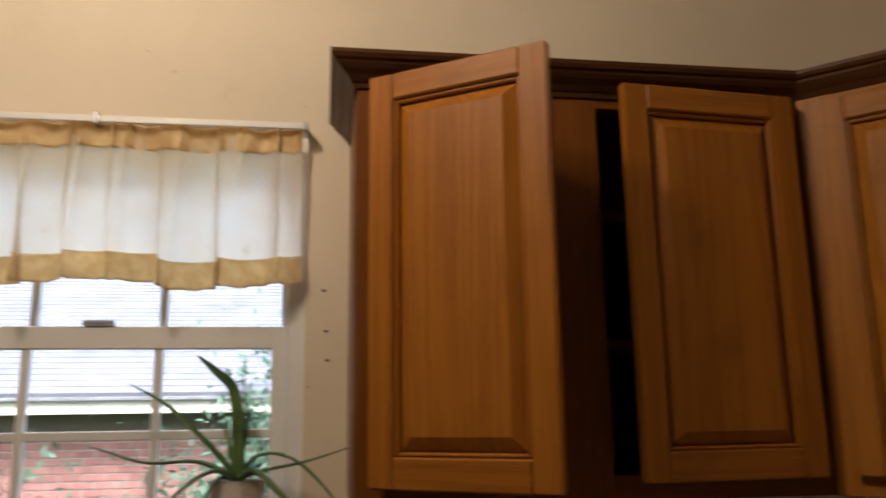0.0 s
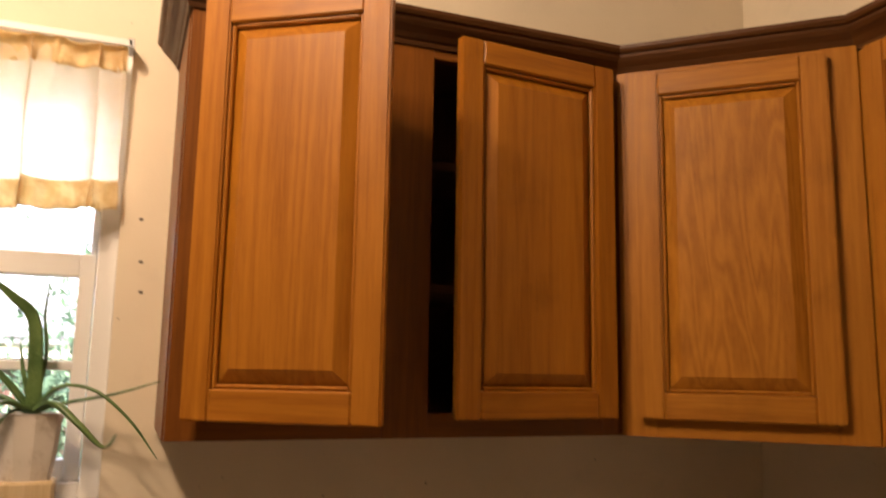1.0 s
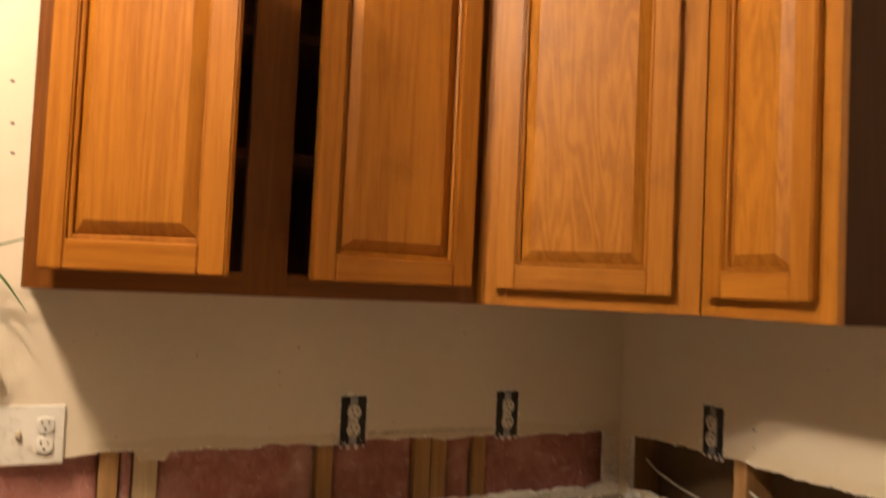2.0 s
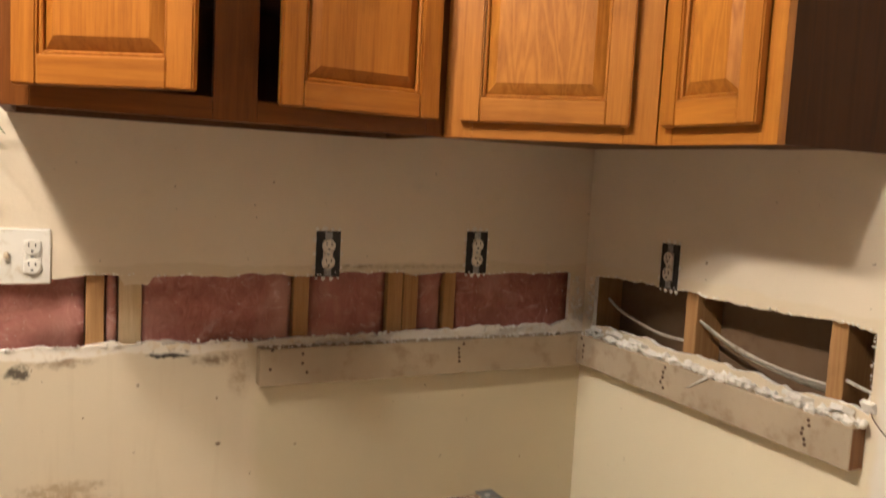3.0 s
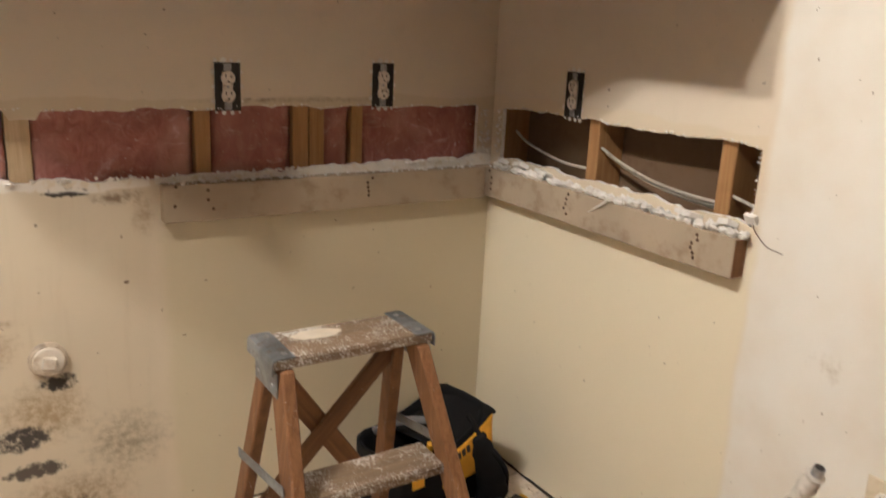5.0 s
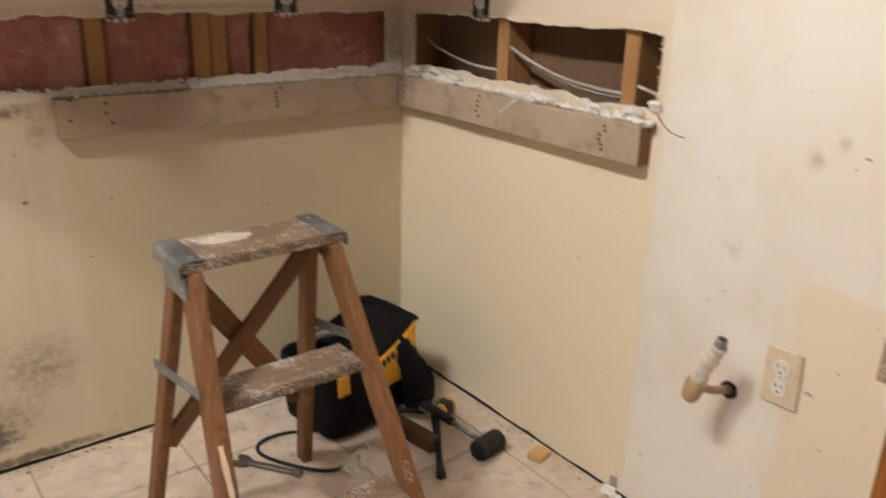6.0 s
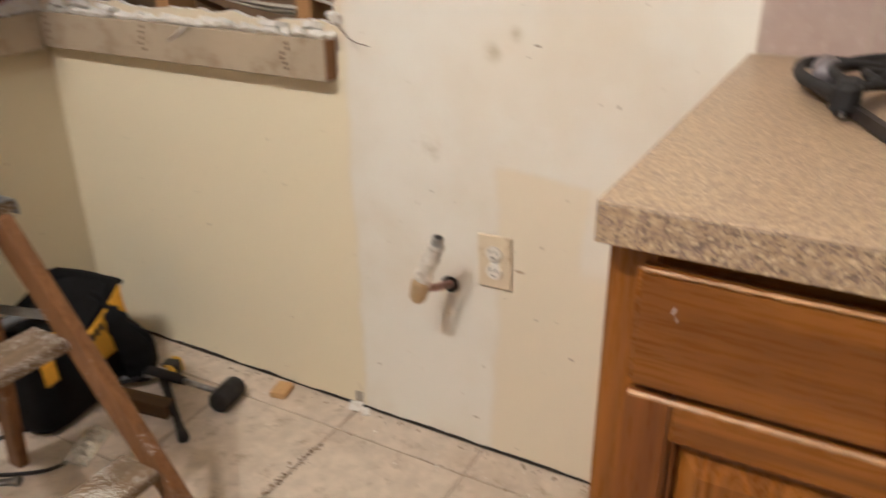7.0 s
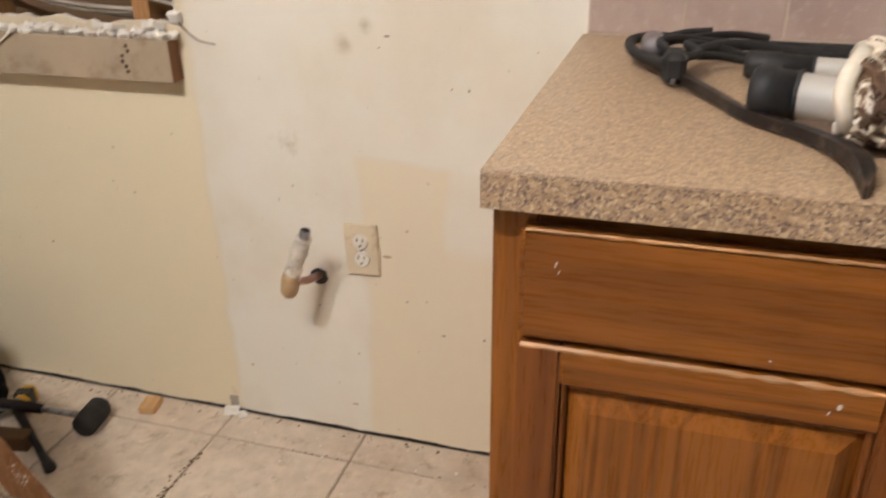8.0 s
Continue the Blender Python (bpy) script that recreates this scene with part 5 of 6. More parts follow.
crumbs("floor_debris", spots, "white plaster crumbs scattered on the floor")


spots = [((x, -0.896 + 0.006 * rnd.gauss(0, 1) + 0.012 * noise.noise((x * 14, 2.0, 0)), -0.0005), 0.0012 + 0.0042 * rnd.random() ** 3) for x in (-0.16 - 0.5 * rnd.random() ** 0.8 for _ in range(330))]
spots += [((-0.10 + 0.005 * rnd.gauss(0, 1), y, -0.001), 0.001 + 0.003 * rnd.random() ** 2) for y in (-0.9 - 0.75 * rnd.random() for _ in range(60))]
spots += [((-0.012 - 0.02 * rnd.random() ** 2, y, 0.0), 0.001 + 0.004 * rnd.random() ** 3) for y in (-0.3 - 1.35 * rnd.random() for _ in range(120))]
spots += [((x, -0.012 - 0.03 * rnd.random() ** 2, 0.0), 0.001 + 0.005 * rnd.random() ** 3) for x in (-0.4 - 0.9 * rnd.random() for _ in range(140))]
crumbs("grout_residue", spots, "brown mortar and dirt residue along the floor joints", plain("brown_floor_dirt", (0.21, 0.14, 0.08), 0.95, 0, 0.5, 60, 0.5), 0.4)


def flake(name, w, d, h, at, material, label, seed):
    """A torn chunk of wallboard."""
    bm = bmesh.new()
    bmesh.ops.create_grid(bm, x_segments=8, y_segments=6, size=0.5)
    for v in bm.verts:
        e = 1 + 0.25 * noise.noise(v.co * 6 + Vector((seed, 0, 0)))
        v.co = Vector((v.co.x * w * e, v.co.y * d * e, 0.12 * h * noise.noise(v.co * 4 + Vector((0, seed, 0)))))
    made = bmesh.ops.extrude_face_region(bm, geom=list(bm.faces))
    bmesh.ops.translate(bm, verts=[g for g in made["geom"] if isinstance(g, bmesh.types.BMVert)], vec=(0, 0, h))
    bmesh.ops.recalc_face_normals(bm, faces=bm.faces)
    ob = part(name, bm, material, at=at)
    return tagged(ob, label, "debris")


flake("wallboard_flake", 0.055, 0.035, 0.010, pose(-0.012, -0.745, 0.890, 12, 0, 80), gypsum, "torn white wallboard flake on the ledger", 3)
flake("wallboard_flake", 0.050, 0.030, 0.012, pose(-0.016, -0.16, 0.893, 25, 12, 75), gypsum, "torn white wallboard flake on the ledger", 5)
flake("wallboard_flake", 0.045, 0.032, 0.009, pose(-0.014, -0.26, 0.892, 14, -10, 95), gypsum, "torn white wallboard flake on the ledger", 13)
flake("wallboard_flake", 0.038, 0.026, 0.012, pose(-0.012, -0.845, 0.892, 20, 8, 70), gypsum, "torn white wallboard flake on the ledger", 17)
flake("wallboard_flake", 0.040, 0.028, 0.012, pose(-0.012, -0.075, 0.890, 18, 10, 60), gypsum, "torn white wallboard flake near the corner", 9)
flake("wallboard_flake", 0.030, 0.020, 0.010, pose(-0.006, -0.892, 0.912, 60, 0, 80), gypsum, "torn white wallboard flake at the cut end", 15)
flake("wallboard_flake", 0.024, 0.034, 0.006, pose(-0.012, -0.893, 0.003, 0, -35, 14), gypsum, "broken wallboard corner by the skirting line", 21)
flake("wallboard_flake", 0.022, 0.018, 0.006, pose(-0.020, -0.925, 0.002, 10, -12, 40), gypsum, "small grey wallboard piece on the floor", 25)
flake("torn_board_paper", 0.034, 0.020, 0.0014, pose(-0.0012, -0.897, 0.024, 0, -89, 8), plain("torn_grey_paper", (0.42, 0.36, 0.29), 0.9, 0, 0.2, 60, 0.4, (0.24, 0.17, 0.11)), "torn grey board paper low on the wall", 27)
flake("trim_scrap", 0.105, 0.038, 0.006, pose(-0.50, -0.055, 0.001, 0, 0, 5), white_plastic, "white scrap strip on the floor by the wall", 30)

holes = thing("ledger_nails", "rusty nail heads in the ledger boards", "nails")
rust = plain("rusty_nail", (0.10, 0.055, 0.030), 0.7, 0.3, 0.3, 80, 0.2)
for cx, cz, count in ((-0.385, 0.842, 5), (-0.790, 0.838, 6), (-0.06, 0.842, 4)):
    for k in range(count):
        bm = lathe(((0.0042, 0), (0.0036, 0.001), (0.0, 0.0014)), 8)
        part("nail_head", bm, rust, holes, at=pose(-0.0382, cx + 0.009 * rnd.uniform(-1, 1), cz - 0.025 + 0.05 * k / (count - 1), 0, -90, 0))
for cx, cz, count in ((-0.82, 0.838, 3), (-0.405, 0.842, 5), (-0.900, 0.850, 2)):
    for k in range(count):
        bm = lathe(((0.0042, 0), (0.0036, 0.001), (0.0, 0.0014)), 8)
        part("nail_head", bm, rust, holes, at=pose(cx + 0.008 * rnd.uniform(-1, 1), -0.0382, cz - 0.022 + 0.045 * k / max(1, count - 1), 90, 0, 0))
wire = part("loose_wire", tube(spline(((-0.004, -0.900, 0.905), (-0.030, -0.925, 0.900), (-0.038, -0.960, 0.880), (-0.030, -0.990, 0.872)), 6), 0.0011, 6), rust, smooth=True)
tagged(wire, "thin rusty wire sticking out of the cut end", "wire")
splinter = part("paper_shred", tube(((-0.040, -0.47, 0.840), (-0.045, -0.535, 0.882)), [0.0008, 0.003], 5), gypsum)
tagged(splinter, "white torn paper shred hanging over the ledger", "debris")

# ---------------------------------------------------------------- tool bag


def weave_look(name, color, rough=0.85, dust=0.4):
    n = Nodes(name)
    v = n.coords()
    w = n.noise(v, 350, 2, 0.6)
    col = n.mix(n.steps(n.noise(v, 12, 4), 0.35, 0.75), tuple(c * 0.7 for c in color), tuple(c * 1.25 for c in color))
    col = n.mix(n.steps(n.noise(v, 50, 5, 0.7), 0.60, 0.78, 0, dust), col, (0.30, 0.27, 0.23))
    n.bump(w, 0.35, 0.001)
    return n.finish(col, rough, 0.0, Specular_IOR_Level=0.25)


nylon = weave_look("black_nylon", (0.0055, 0.0055, 0.006), 0.9, 0.03)
yellow = weave_look("yellow_nylon", (0.72, 0.38, 0.018), 0.7)
strap_grey = weave_look("grey_webbing", (0.16, 0.16, 0.16))
BAG = pose(-0.332, -0.236, 0, 0, 0, 9)
bag = thing("tool_bag", "open black nylon tool bag with yellow side panels", "bag", BAG)


def girth(z):
    """How far the bag's sides swell out at a height."""
    return 0.012 * math.sin(math.pi * min(1.0, z / 0.24)) - 0.022 * max(0.0, 1 - z / 0.03) ** 2


def rim_height(u):
    """The mouth's height along the bag, low at one end and drawn up at the other."""
    f = min(1.0, max(0.0, (u + 0.6) / 1.6))
    return 0.208 + 0.086 * f * f


def bag_ring(share, inset=0.0):
    out = []
    for k in range(56):
        a = 2 * math.pi * k / 56
        c, d = math.cos(a), math.sin(a)
        u, w = math.copysign(abs(c) ** 0.42, c), math.copysign(abs(d) ** 0.42, d)
        z = share * rim_height(u)
        sag = 0.006 * noise.noise((u * 2.1, w * 2.1, z * 16)) + 0.004 * noise.noise((u * 6, w * 6, z * 40))
        flare = 0.018 * share ** 3 * max(0.0, -u)
        x = u * (0.142 + girth(z) - inset) + sag - flare
        y = w * (0.112 + 0.8 * girth(z) - inset) + sag * (0.3 if w < -0.9 else 1.0)
        out.append((x, y, z + (0.006 * noise.noise((c * 3, d * 3, 3.0)) if share > 0.9 else 0)))
    return out


bm = bmesh.new()
rows = [[bm.verts.new(p) for p in bag_ring(*q)] for q in ((0.004, 0.012), (0.05, 0.002), (0.15,), (0.3,), (0.45,), (0.6,), (0.75,), (0.88,), (0.97,), (1.0, 0.002), (0.985, 0.009), (0.9, 0.012), (0.6, 0.014), (0.25, 0.018))]
for a, b in zip(rows, rows[1:]):
    for k in range(56):
        bm.faces.new((a[k], a[(k + 1) % 56], b[(k + 1) % 56], b[k]))
bm.faces.new(rows[0][::-1])
bm.faces.new(rows[-1])
bmesh.ops.recalc_face_normals(bm, faces=bm.faces)
part("body", bm, nylon, bag, smooth=True)


def cloth_patch(count_u, count_w, spot, thick):
    """A thin sheet of cloth from spot(u, w), u and w from 0 to 1."""
    bm = bmesh.new()
    net = [[bm.verts.new(spot(i / count_u, k / count_w)) for k in range(count_w + 1)] for i in range(count_u + 1)]
    for i in range(count_u):
        for k in range(count_w):
            bm.faces.new((net[i][k], net[i + 1][k], net[i + 1][k + 1], net[i][k + 1]))
    made = bmesh.ops.extrude_face_region(bm, geom=list(bm.faces))
    bmesh.ops.translate(bm, verts=[g for g in made["geom"] if isinstance(g, bmesh.types.BMVert)], vec=thick)
    bmesh.ops.recalc_face_normals(bm, faces=bm.faces)
    return bm


def lid_spot(u, w):
    x = -0.030 + 0.180 * u
    y = -0.116 + 0.218 * w
    z = rim_height(x / 0.142) + 0.004 + 0.008 * math.sin(math.pi * w ** 0.75) * (1 - u) - 0.030 * u * w - 0.024 * w * (1 - u) - 0.016 * (1 - w) ** 5
    return (x, y, z + 0.010 * noise.noise((u * 2.5, w * 2.5, 1.0)))


part("lid_flap", cloth_patch(16, 14, lid_spot, (0, 0, -0.007)), nylon, bag, "black nylon lid folded back", True)


def front_spot(x, z):
    return (x, -(0.1185 + 0.8 * girth(z)), z)


def panel_spot(u, w):
    x = -0.034 + 0.170 * u
    return front_spot(x, 0.118 + 0.012 * u + (rim_height(x / 0.142) - 0.132 - 0.012 * u) * w)


panel = part("side_panel", cloth_patch(12, 10, panel_spot, (0, 0.005, 0)), yellow, bag, "yellow nylon panel", True)
for k in range(4):
    x, y, z = front_spot(0.002 + 0.016 * k, 0.188 + 0.005 * k)
    part("lettering_bar", boxed(-0.006, 0.006, -0.0012, 0.0004, -0.011, 0.011, 0.0004), black_hole, panel, at=pose(x, y, z, 0, -14, 0))
part("pull_tab", cloth_patch(5, 6, lambda u, w: front_spot(-0.134 + 0.036 * u, 0.150 + 0.052 * w), (0, 0.005, 0)), yellow, bag, "yellow nylon tab", True)
inward = BAG.inverted()
pouch = [inward @ Vector(p) for p in spline(((-0.230, -0.334, 0.230), (-0.219, -0.342, 0.190), (-0.194, -0.350, 0.130), (-0.180, -0.352, 0.075), (-0.184, -0.350, 0.026)), 4)]
part("outer_pocket", tube(pouch, [0.009 + 0.034 * math.sin(math.pi * min(0.62, 0.10 + 0.034 * k)) + 0.003 * math.sin(k * 2.1) for k in range(17)], 16), nylon, bag, smooth=True)
part("handle", tube([inward @ Vector(p) for p in spline(((-0.239, -0.304, 0.272), (-0.234, -0.330, 0.252), (-0.214, -0.357, 0.20), (-0.174, -0.384, 0.150), (-0.152, -0.377, 0.090), (-0.154, -0.362, 0.035)), 6)], 0.0075, 8), nylon, bag, smooth=True)
part("strap", tube(spline(((-0.10, 0.085, 0.212), (-0.05, 0.035, 0.246), (0.00, -0.01, 0.252)), 6), 0.012, 6), strap_grey, bag, "grey webbing strap", True)
part("inner_tool", tube(((-0.06, -0.02, 0.08), (-0.075, -0.045, 0.215)), 0.009, 10), steel, bag, "steel tool handle")
part("inner_tool", tube(((-0.03, -0.04, 0.08), (-0.035, -0.070, 0.222)), 0.009, 10), yellow, bag, "yellow tool handle")

# ---------------------------------------------------------------- tools on the floor
mallet = thing("rubber_mallet", "black rubber mallet lying on the floor", "mallet", pose(-0.150, -0.612, 0.030, 0, -4, 100))
bm = lathe(((0.0, -0.043), (0.024, -0.042), (0.0275, -0.037), (0.0285, 0.0), (0.0275, 0.037), (0.024, 0.042), (0.0, 0.043)), 24)
bmesh.ops.transform(bm, matrix=pose(0, 0, 0, 90, 0, 0), verts=bm.verts)
part("head", bm, rubber, mallet, "black rubber head", True)
part("shaft", tube(((0.024, 0, 0), (0.13, 0, 0.004)), 0.0075, 10), steel, mallet, "grey steel shaft", True)
part("grip", tube(((0.12, 0, 0.004), (0.15, 0, 0.006), (0.24, 0, 0.008), (0.26, 0, 0.008)), [0.011, 0.013, 0.012, 0.014], 10), rubber, mallet, "black rubber grip", True)
hammer = thing("claw_hammer", "dark hammer lying among the tools", "hammer", pose(-0.292, -0.600, 0.014, 0, -3, 57))
part("head", tube(((-0.032, 0, 0), (-0.018, 0, 0), (0.0, 0, 0.001), (0.02, 0, 0), (0.05, 0.004, -0.006)), [0.0135, 0.0125, 0.010, 0.010, 0.004], 10), rubber, hammer, smooth=True)
part("shaft", tube(((0.012, 0, 0), (0.10, 0, 0.006), (0.20, 0, 0.012)), [0.008, 0.009, 0.012], 10), rubber, hammer, smooth=True)
clamp = thing("tape_measure", "small yellow and black tape measure on the floor", "tape measure", pose(-0.128, -0.405, 0, 0, 0, 20))
part("case", boxed(-0.034, 0.034, -0.018, 0.018, 0.0, 0.048, 0.010), plain("yellow_plastic", (0.70, 0.40, 0.02), 0.4, 0, 0.1, 30, 0.1, (0.2, 0.13, 0.03)), clamp)
part("grip_band", boxed(-0.018, 0.012, -0.0192, 0.0192, 0.010, 0.0495, 0.002), black_hole, clamp, "black rubber band")
part("tape_hook", boxed(0.033, 0.042, -0.007, 0.007, 0.002, 0.010, 0.001), steel, clamp)
plane = thing("wood_offcut", "brown wood offcut lying by the tool bag", "wood", pose(-0.262, -0.440, 0, 0, 0, -81))
part("piece", boxed(-0.085, 0.085, -0.020, 0.020, 0.0, 0.036, 0.002), wood("brown_offcut_wood", (0.075, 0.045, 0.020), (0.16, 0.092, 0.040), "x", 0.6), plane)
grip = thing("locking_pliers", "steel locking pliers beside the bag", "pliers", pose(-0.182, -0.400, 0.030, 0, 0, -48))
part("jaw", tube(((-0.03, 0, 0.01), (0.0, 0, 0.012), (0.03, 0.008, 0.012)), [0.006, 0.013, 0.007], 8), steel, grip, smooth=True)
part("handle", tube(((-0.03, 0, 0.01), (-0.10, 0.012, 0.0)), [0.007, 0.006], 8), steel, grip, smooth=True)
part("handle", tube(((-0.03, -0.004, 0.008), (-0.10, -0.016, 0.0)), [0.007, 0.006], 8), rubber, grip, smooth=True)
block = part("wood_block", boxed(-0.026, 0.026, -0.020, 0.020, 0.0, 0.018, 0.002), sawn, at=pose(-0.050, -0.695, 0, 0, 0, 12))
tagged(block, "small pale wood block on the floor", "wood block")
bar = thing("wrecking_wrench", "old grey open-ended wrench lying on the floor", "wrench", pose(-0.668, -0.290, 0.006, 0, 0, -54.3))
part("shaft", boxed(0.018, 0.150, -0.0085, 0.0085, -0.005, 0.006, 0.003), old_steel, bar)
bm = bmesh.new()
outline = [(0.022, 0.011), (0.004, 0.020), (-0.020, 0.018), (-0.016, 0.008), (0.002, 0.006), (0.002, -0.006), (-0.016, -0.008), (-0.020, -0.018), (0.004, -0.020), (0.022, -0.011)]
low = [bm.verts.new((x, y, -0.005)) for x, y in outline]
top = [bm.verts.new((x, y, 0.006)) for x, y in outline]
bm.faces.new(low)
bm.faces.new(top)
for k in range(len(outline)):
    bm.faces.new((low[k], low[(k + 1) % len(outline)], top[(k + 1) % len(outline)], top[k]))
bmesh.ops.recalc_face_normals(bm, faces=bm.faces)
part("jaw", bm, old_steel, bar)
part("jaw_end", tube(((0.145, 0, 0.0), (0.160, 0, 0.0)), [0.010, 0.013], 10), old_steel, bar)
cord = part("power_cord", tube(spline(((-0.36, -0.33, 0.006), (-0.45, -0.275, 0.005), (-0.53, -0.235, 0.005), (-0.598, -0.240, 0.005), (-0.617, -0.290, 0.005), (-0.575, -0.375, 0.005), (-0.52, -0.440, 0.005), (-0.455, -0.455, 0.005), (-0.40, -0.430, 0.005)), 8), 0.0045, 8), rubber, smooth=True)
tagged(cord, "black power cord looped on the floor", "cord")
bm = bmesh.new()
bmesh.ops.create_grid(bm, x_segments=44, y_segments=20, size=0.5)
for v in bm.verts:
    q = Vector((v.co.x * 0.125, v.co.y * 0.060, 0))
    crease = abs(noise.noise(q * 95)) + 0.6 * abs(noise.noise(q * 210 + Vector((3, 0, 0))))
    hump = max(0.0, 1 - (2 * v.co.y) ** 2) * (1 - 0.5 * abs(2 * v.co.x) ** 3)
    v.co = Vector((q.x + 0.006 * noise.noise(q * 90), q.y + 0.006 * noise.noise(q * 80 + Vector((0, 5, 0))), 0.001 + hump * (0.008 + 0.024 * crease)))
foil = part("crumpled_wrap", bm, plain("crinkled_clear_wrap", (0.78, 0.75, 0.68), 0.14, 0.55, 0.2, 90, 0.6, (0.42, 0.35, 0.25)), at=pose(-0.432, -0.447, 0.001, 0, 0, 24))
tagged(foil, "crumpled shiny plastic wrap on the floor", "wrap")

# ---------------------------------------------------------------- tools on the counter
TOP = 0.9135
dark_steel = plain("dark_steel", (0.041, 0.033, 0.029), 0.45, 0.6, 0.3, 30, 0.3, (0.16, 0.11, 0.08))
grey_tube = plain("grey_plastic_tube", (0.44, 0.42, 0.38), 0.4, 0, 0.06, 20, 0.05)
charcoal = plain("charcoal_plastic", (0.013, 0.013, 0.014), 0.62, 0, 0.25, 40, 0.2, (0.035, 0.032, 0.03))


def power_tool(name, label, nose, tail, r, cut):
    """A round-bodied tool: charcoal nose, grey barrel."""
    ob = thing(name, label, "power tool", Matrix.Translation((0, 0, TOP)), "hand tools")
    nose, tail = Vector(nose), Vector(tail)
    at_ = lambda s: nose.lerp(tail, s)  # noqa: E731
    part("nose", tube([at_(s) for s in (0, 0.004, 0.03, 0.5 * cut, 0.55 * cut, cut)], [0.55 * r, 0.95 * r, 1.12 * r, 1.16 * r, 1.04 * r, 1.0 * r], 20), charcoal, ob, "charcoal rubber nose", True)
    part("barrel", tube([at_(s) for s in (cut - 0.01, cut + 0.01, 0.96, 1.0)], [0.92 * r, 0.96 * r, 0.96 * r, 0.9 * r], 20), grey_tube, ob, "grey barrel", True)
    part("collar", tube([at_(s) for s in (cut - 0.015, cut + 0.005)], 1.06 * r, 20), charcoal, ob)
    return ob


power_tool("oscillating_tool", "charcoal and grey oscillating tool on the counter", (-0.468, -1.905, 0.031), (-0.520, -2.10, 0.031), 0.0245, 0.235)
power_tool("slim_tool", "slim charcoal and grey tool on the counter", (-0.275, -1.908, 0.019), (-0.308, -2.10, 0.019), 0.0155, 0.42)
pry = thing("pry_bar", "dark steel curved pry bar on the counter", "pry bar", Matrix.Translation((0, 0, TOP)))
line = spline(((-0.200, -1.772, 0.010), (-0.300, -1.815, 0.012), (-0.400, -1.866, 0.009), (-0.485, -1.905, 0.009), (-0.545, -1.955, 0.010), (-0.605, -1.982, 0.014), (-0.650, -1.990, 0.012), (-0.690, -1.985, 0.006)), 6)
bm = bmesh.new()
rows = []
for n, p in enumerate(line):
    s = n / (len(line) - 1)
    way = (line[min(n + 1, len(line) - 1)] - line[max(n - 1, 0)]).normalized()
    flat = way.cross(Vector((0, 0, 1))).normalized()
    w, t = (0.006 + 0.004 * max(0, math.sin(math.pi * min(1, max(0, (s - 0.55) / 0.40))))) * (1 if s < 0.92 else 1 - 9 * (s - 0.92)), 0.006
    rows.append([bm.verts.new(p + q) for q in (-flat * w - Vector((0, 0, t)), flat * w - Vector((0, 0, t)), flat * w * 0.8 + Vector((0, 0, t)), -flat * w * 0.8 + Vector((0, 0, t)))])
for a, b in zip(rows, rows[1:]):
    for k in range(4):
        bm.faces.new((a[k], a[(k + 1) % 4], b[(k + 1) % 4], b[k]))
bm.faces.new(rows[0][::-1])
bm.faces.new(rows[-1])
bmesh.ops.recalc_face_normals(bm, faces=bm.faces)
part("bar", bm, dark_steel, pry)
loop = thing("coiled_tool_cord", "black cord folded and tied on the counter", "cord", Matrix.Translation((0, 0, TOP)))
for k, points in enumerate((
    ((-0.330, -1.822, 0.022), (-0.235, -1.768, 0.020), (-0.160, -1.760, 0.022), (-0.120, -1.800, 0.020), (-0.135, -1.870, 0.018), (-0.110, -1.950, 0.012), (-0.105, -2.12, 0.010)),
    ((-0.325, -1.830, 0.026), (-0.230, -1.805, 0.030), (-0.140, -1.850, 0.026), (-0.085, -1.905, 0.022), (-0.075, -1.950, 0.016)),
    ((-0.320, -1.815, 0.014), (-0.250, -1.842, 0.024), (-0.185, -1.895, 0.026), (-0.160, -1.980, 0.014), (-0.155, -2.12, 0.010)),
    ((-0.300, -1.830, 0.030), (-0.240, -1.880, 0.020), (-0.235, -1.940, 0.012), (-0.225, -2.05, 0.010), (-0.220, -2.13, 0.010)),
    ((-0.330, -1.815, 0.030), (-0.300, -1.850, 0.034), (-0.250, -1.835, 0.036), (-0.210, -1.870, 0.026), (-0.200, -1.930, 0.010)),
    ((-0.325, -1.825, 0.034), (-0.260, -1.800, 0.038), (-0.190, -1.825, 0.032), (-0.130, -1.905, 0.014), (-0.120, -2.02, 0.008)),
    ((-0.310, -1.820, 0.016), (-0.200, -1.790, 0.012), (-0.120, -1.780, 0.012), (-0.075, -1.830, 0.020), (-0.070, -1.870, 0.024)),
)):
    part("cord_strand", tube(spline(points, 7), 0.0075 if k in (0, 2) else 0.0055, 8), rubber, loop, smooth=True)
part("cord_tie", boxed(-0.352, -0.300, -1.838, -1.808, 0.004, 0.042, 0.008), rubber, loop, "black tie with a glint of tape")
part("plug_prong", boxed(-0.366, -0.350, -1.826, -1.820, 0.008, 0.012, 0.0005), steel, loop)
part("tape_wrap", tube(((-0.245, -1.795, 0.024), (-0.205, -1.790, 0.028)), 0.017, 12), plain("grey_duct_tape", (0.20, 0.18, 0.19), 0.35, 0.2, 0.2, 40, 0.2), loop, "grey tape wrap", True)


def pile_look():
    n = Nodes("brown_flecked_pile")
    v = n.coords((1, 1, 0.35))
    f = n.noise(v, 95, 4, 0.7)
    col = n.ramp(f, ((0.40, (0.075, 0.040, 0.020)), (0.50, (0.20, 0.13, 0.075)), (0.56, (0.72, 0.66, 0.55))))
    n.bump(f, 0.9, 0.006)
    return n.finish(col, 0.95)


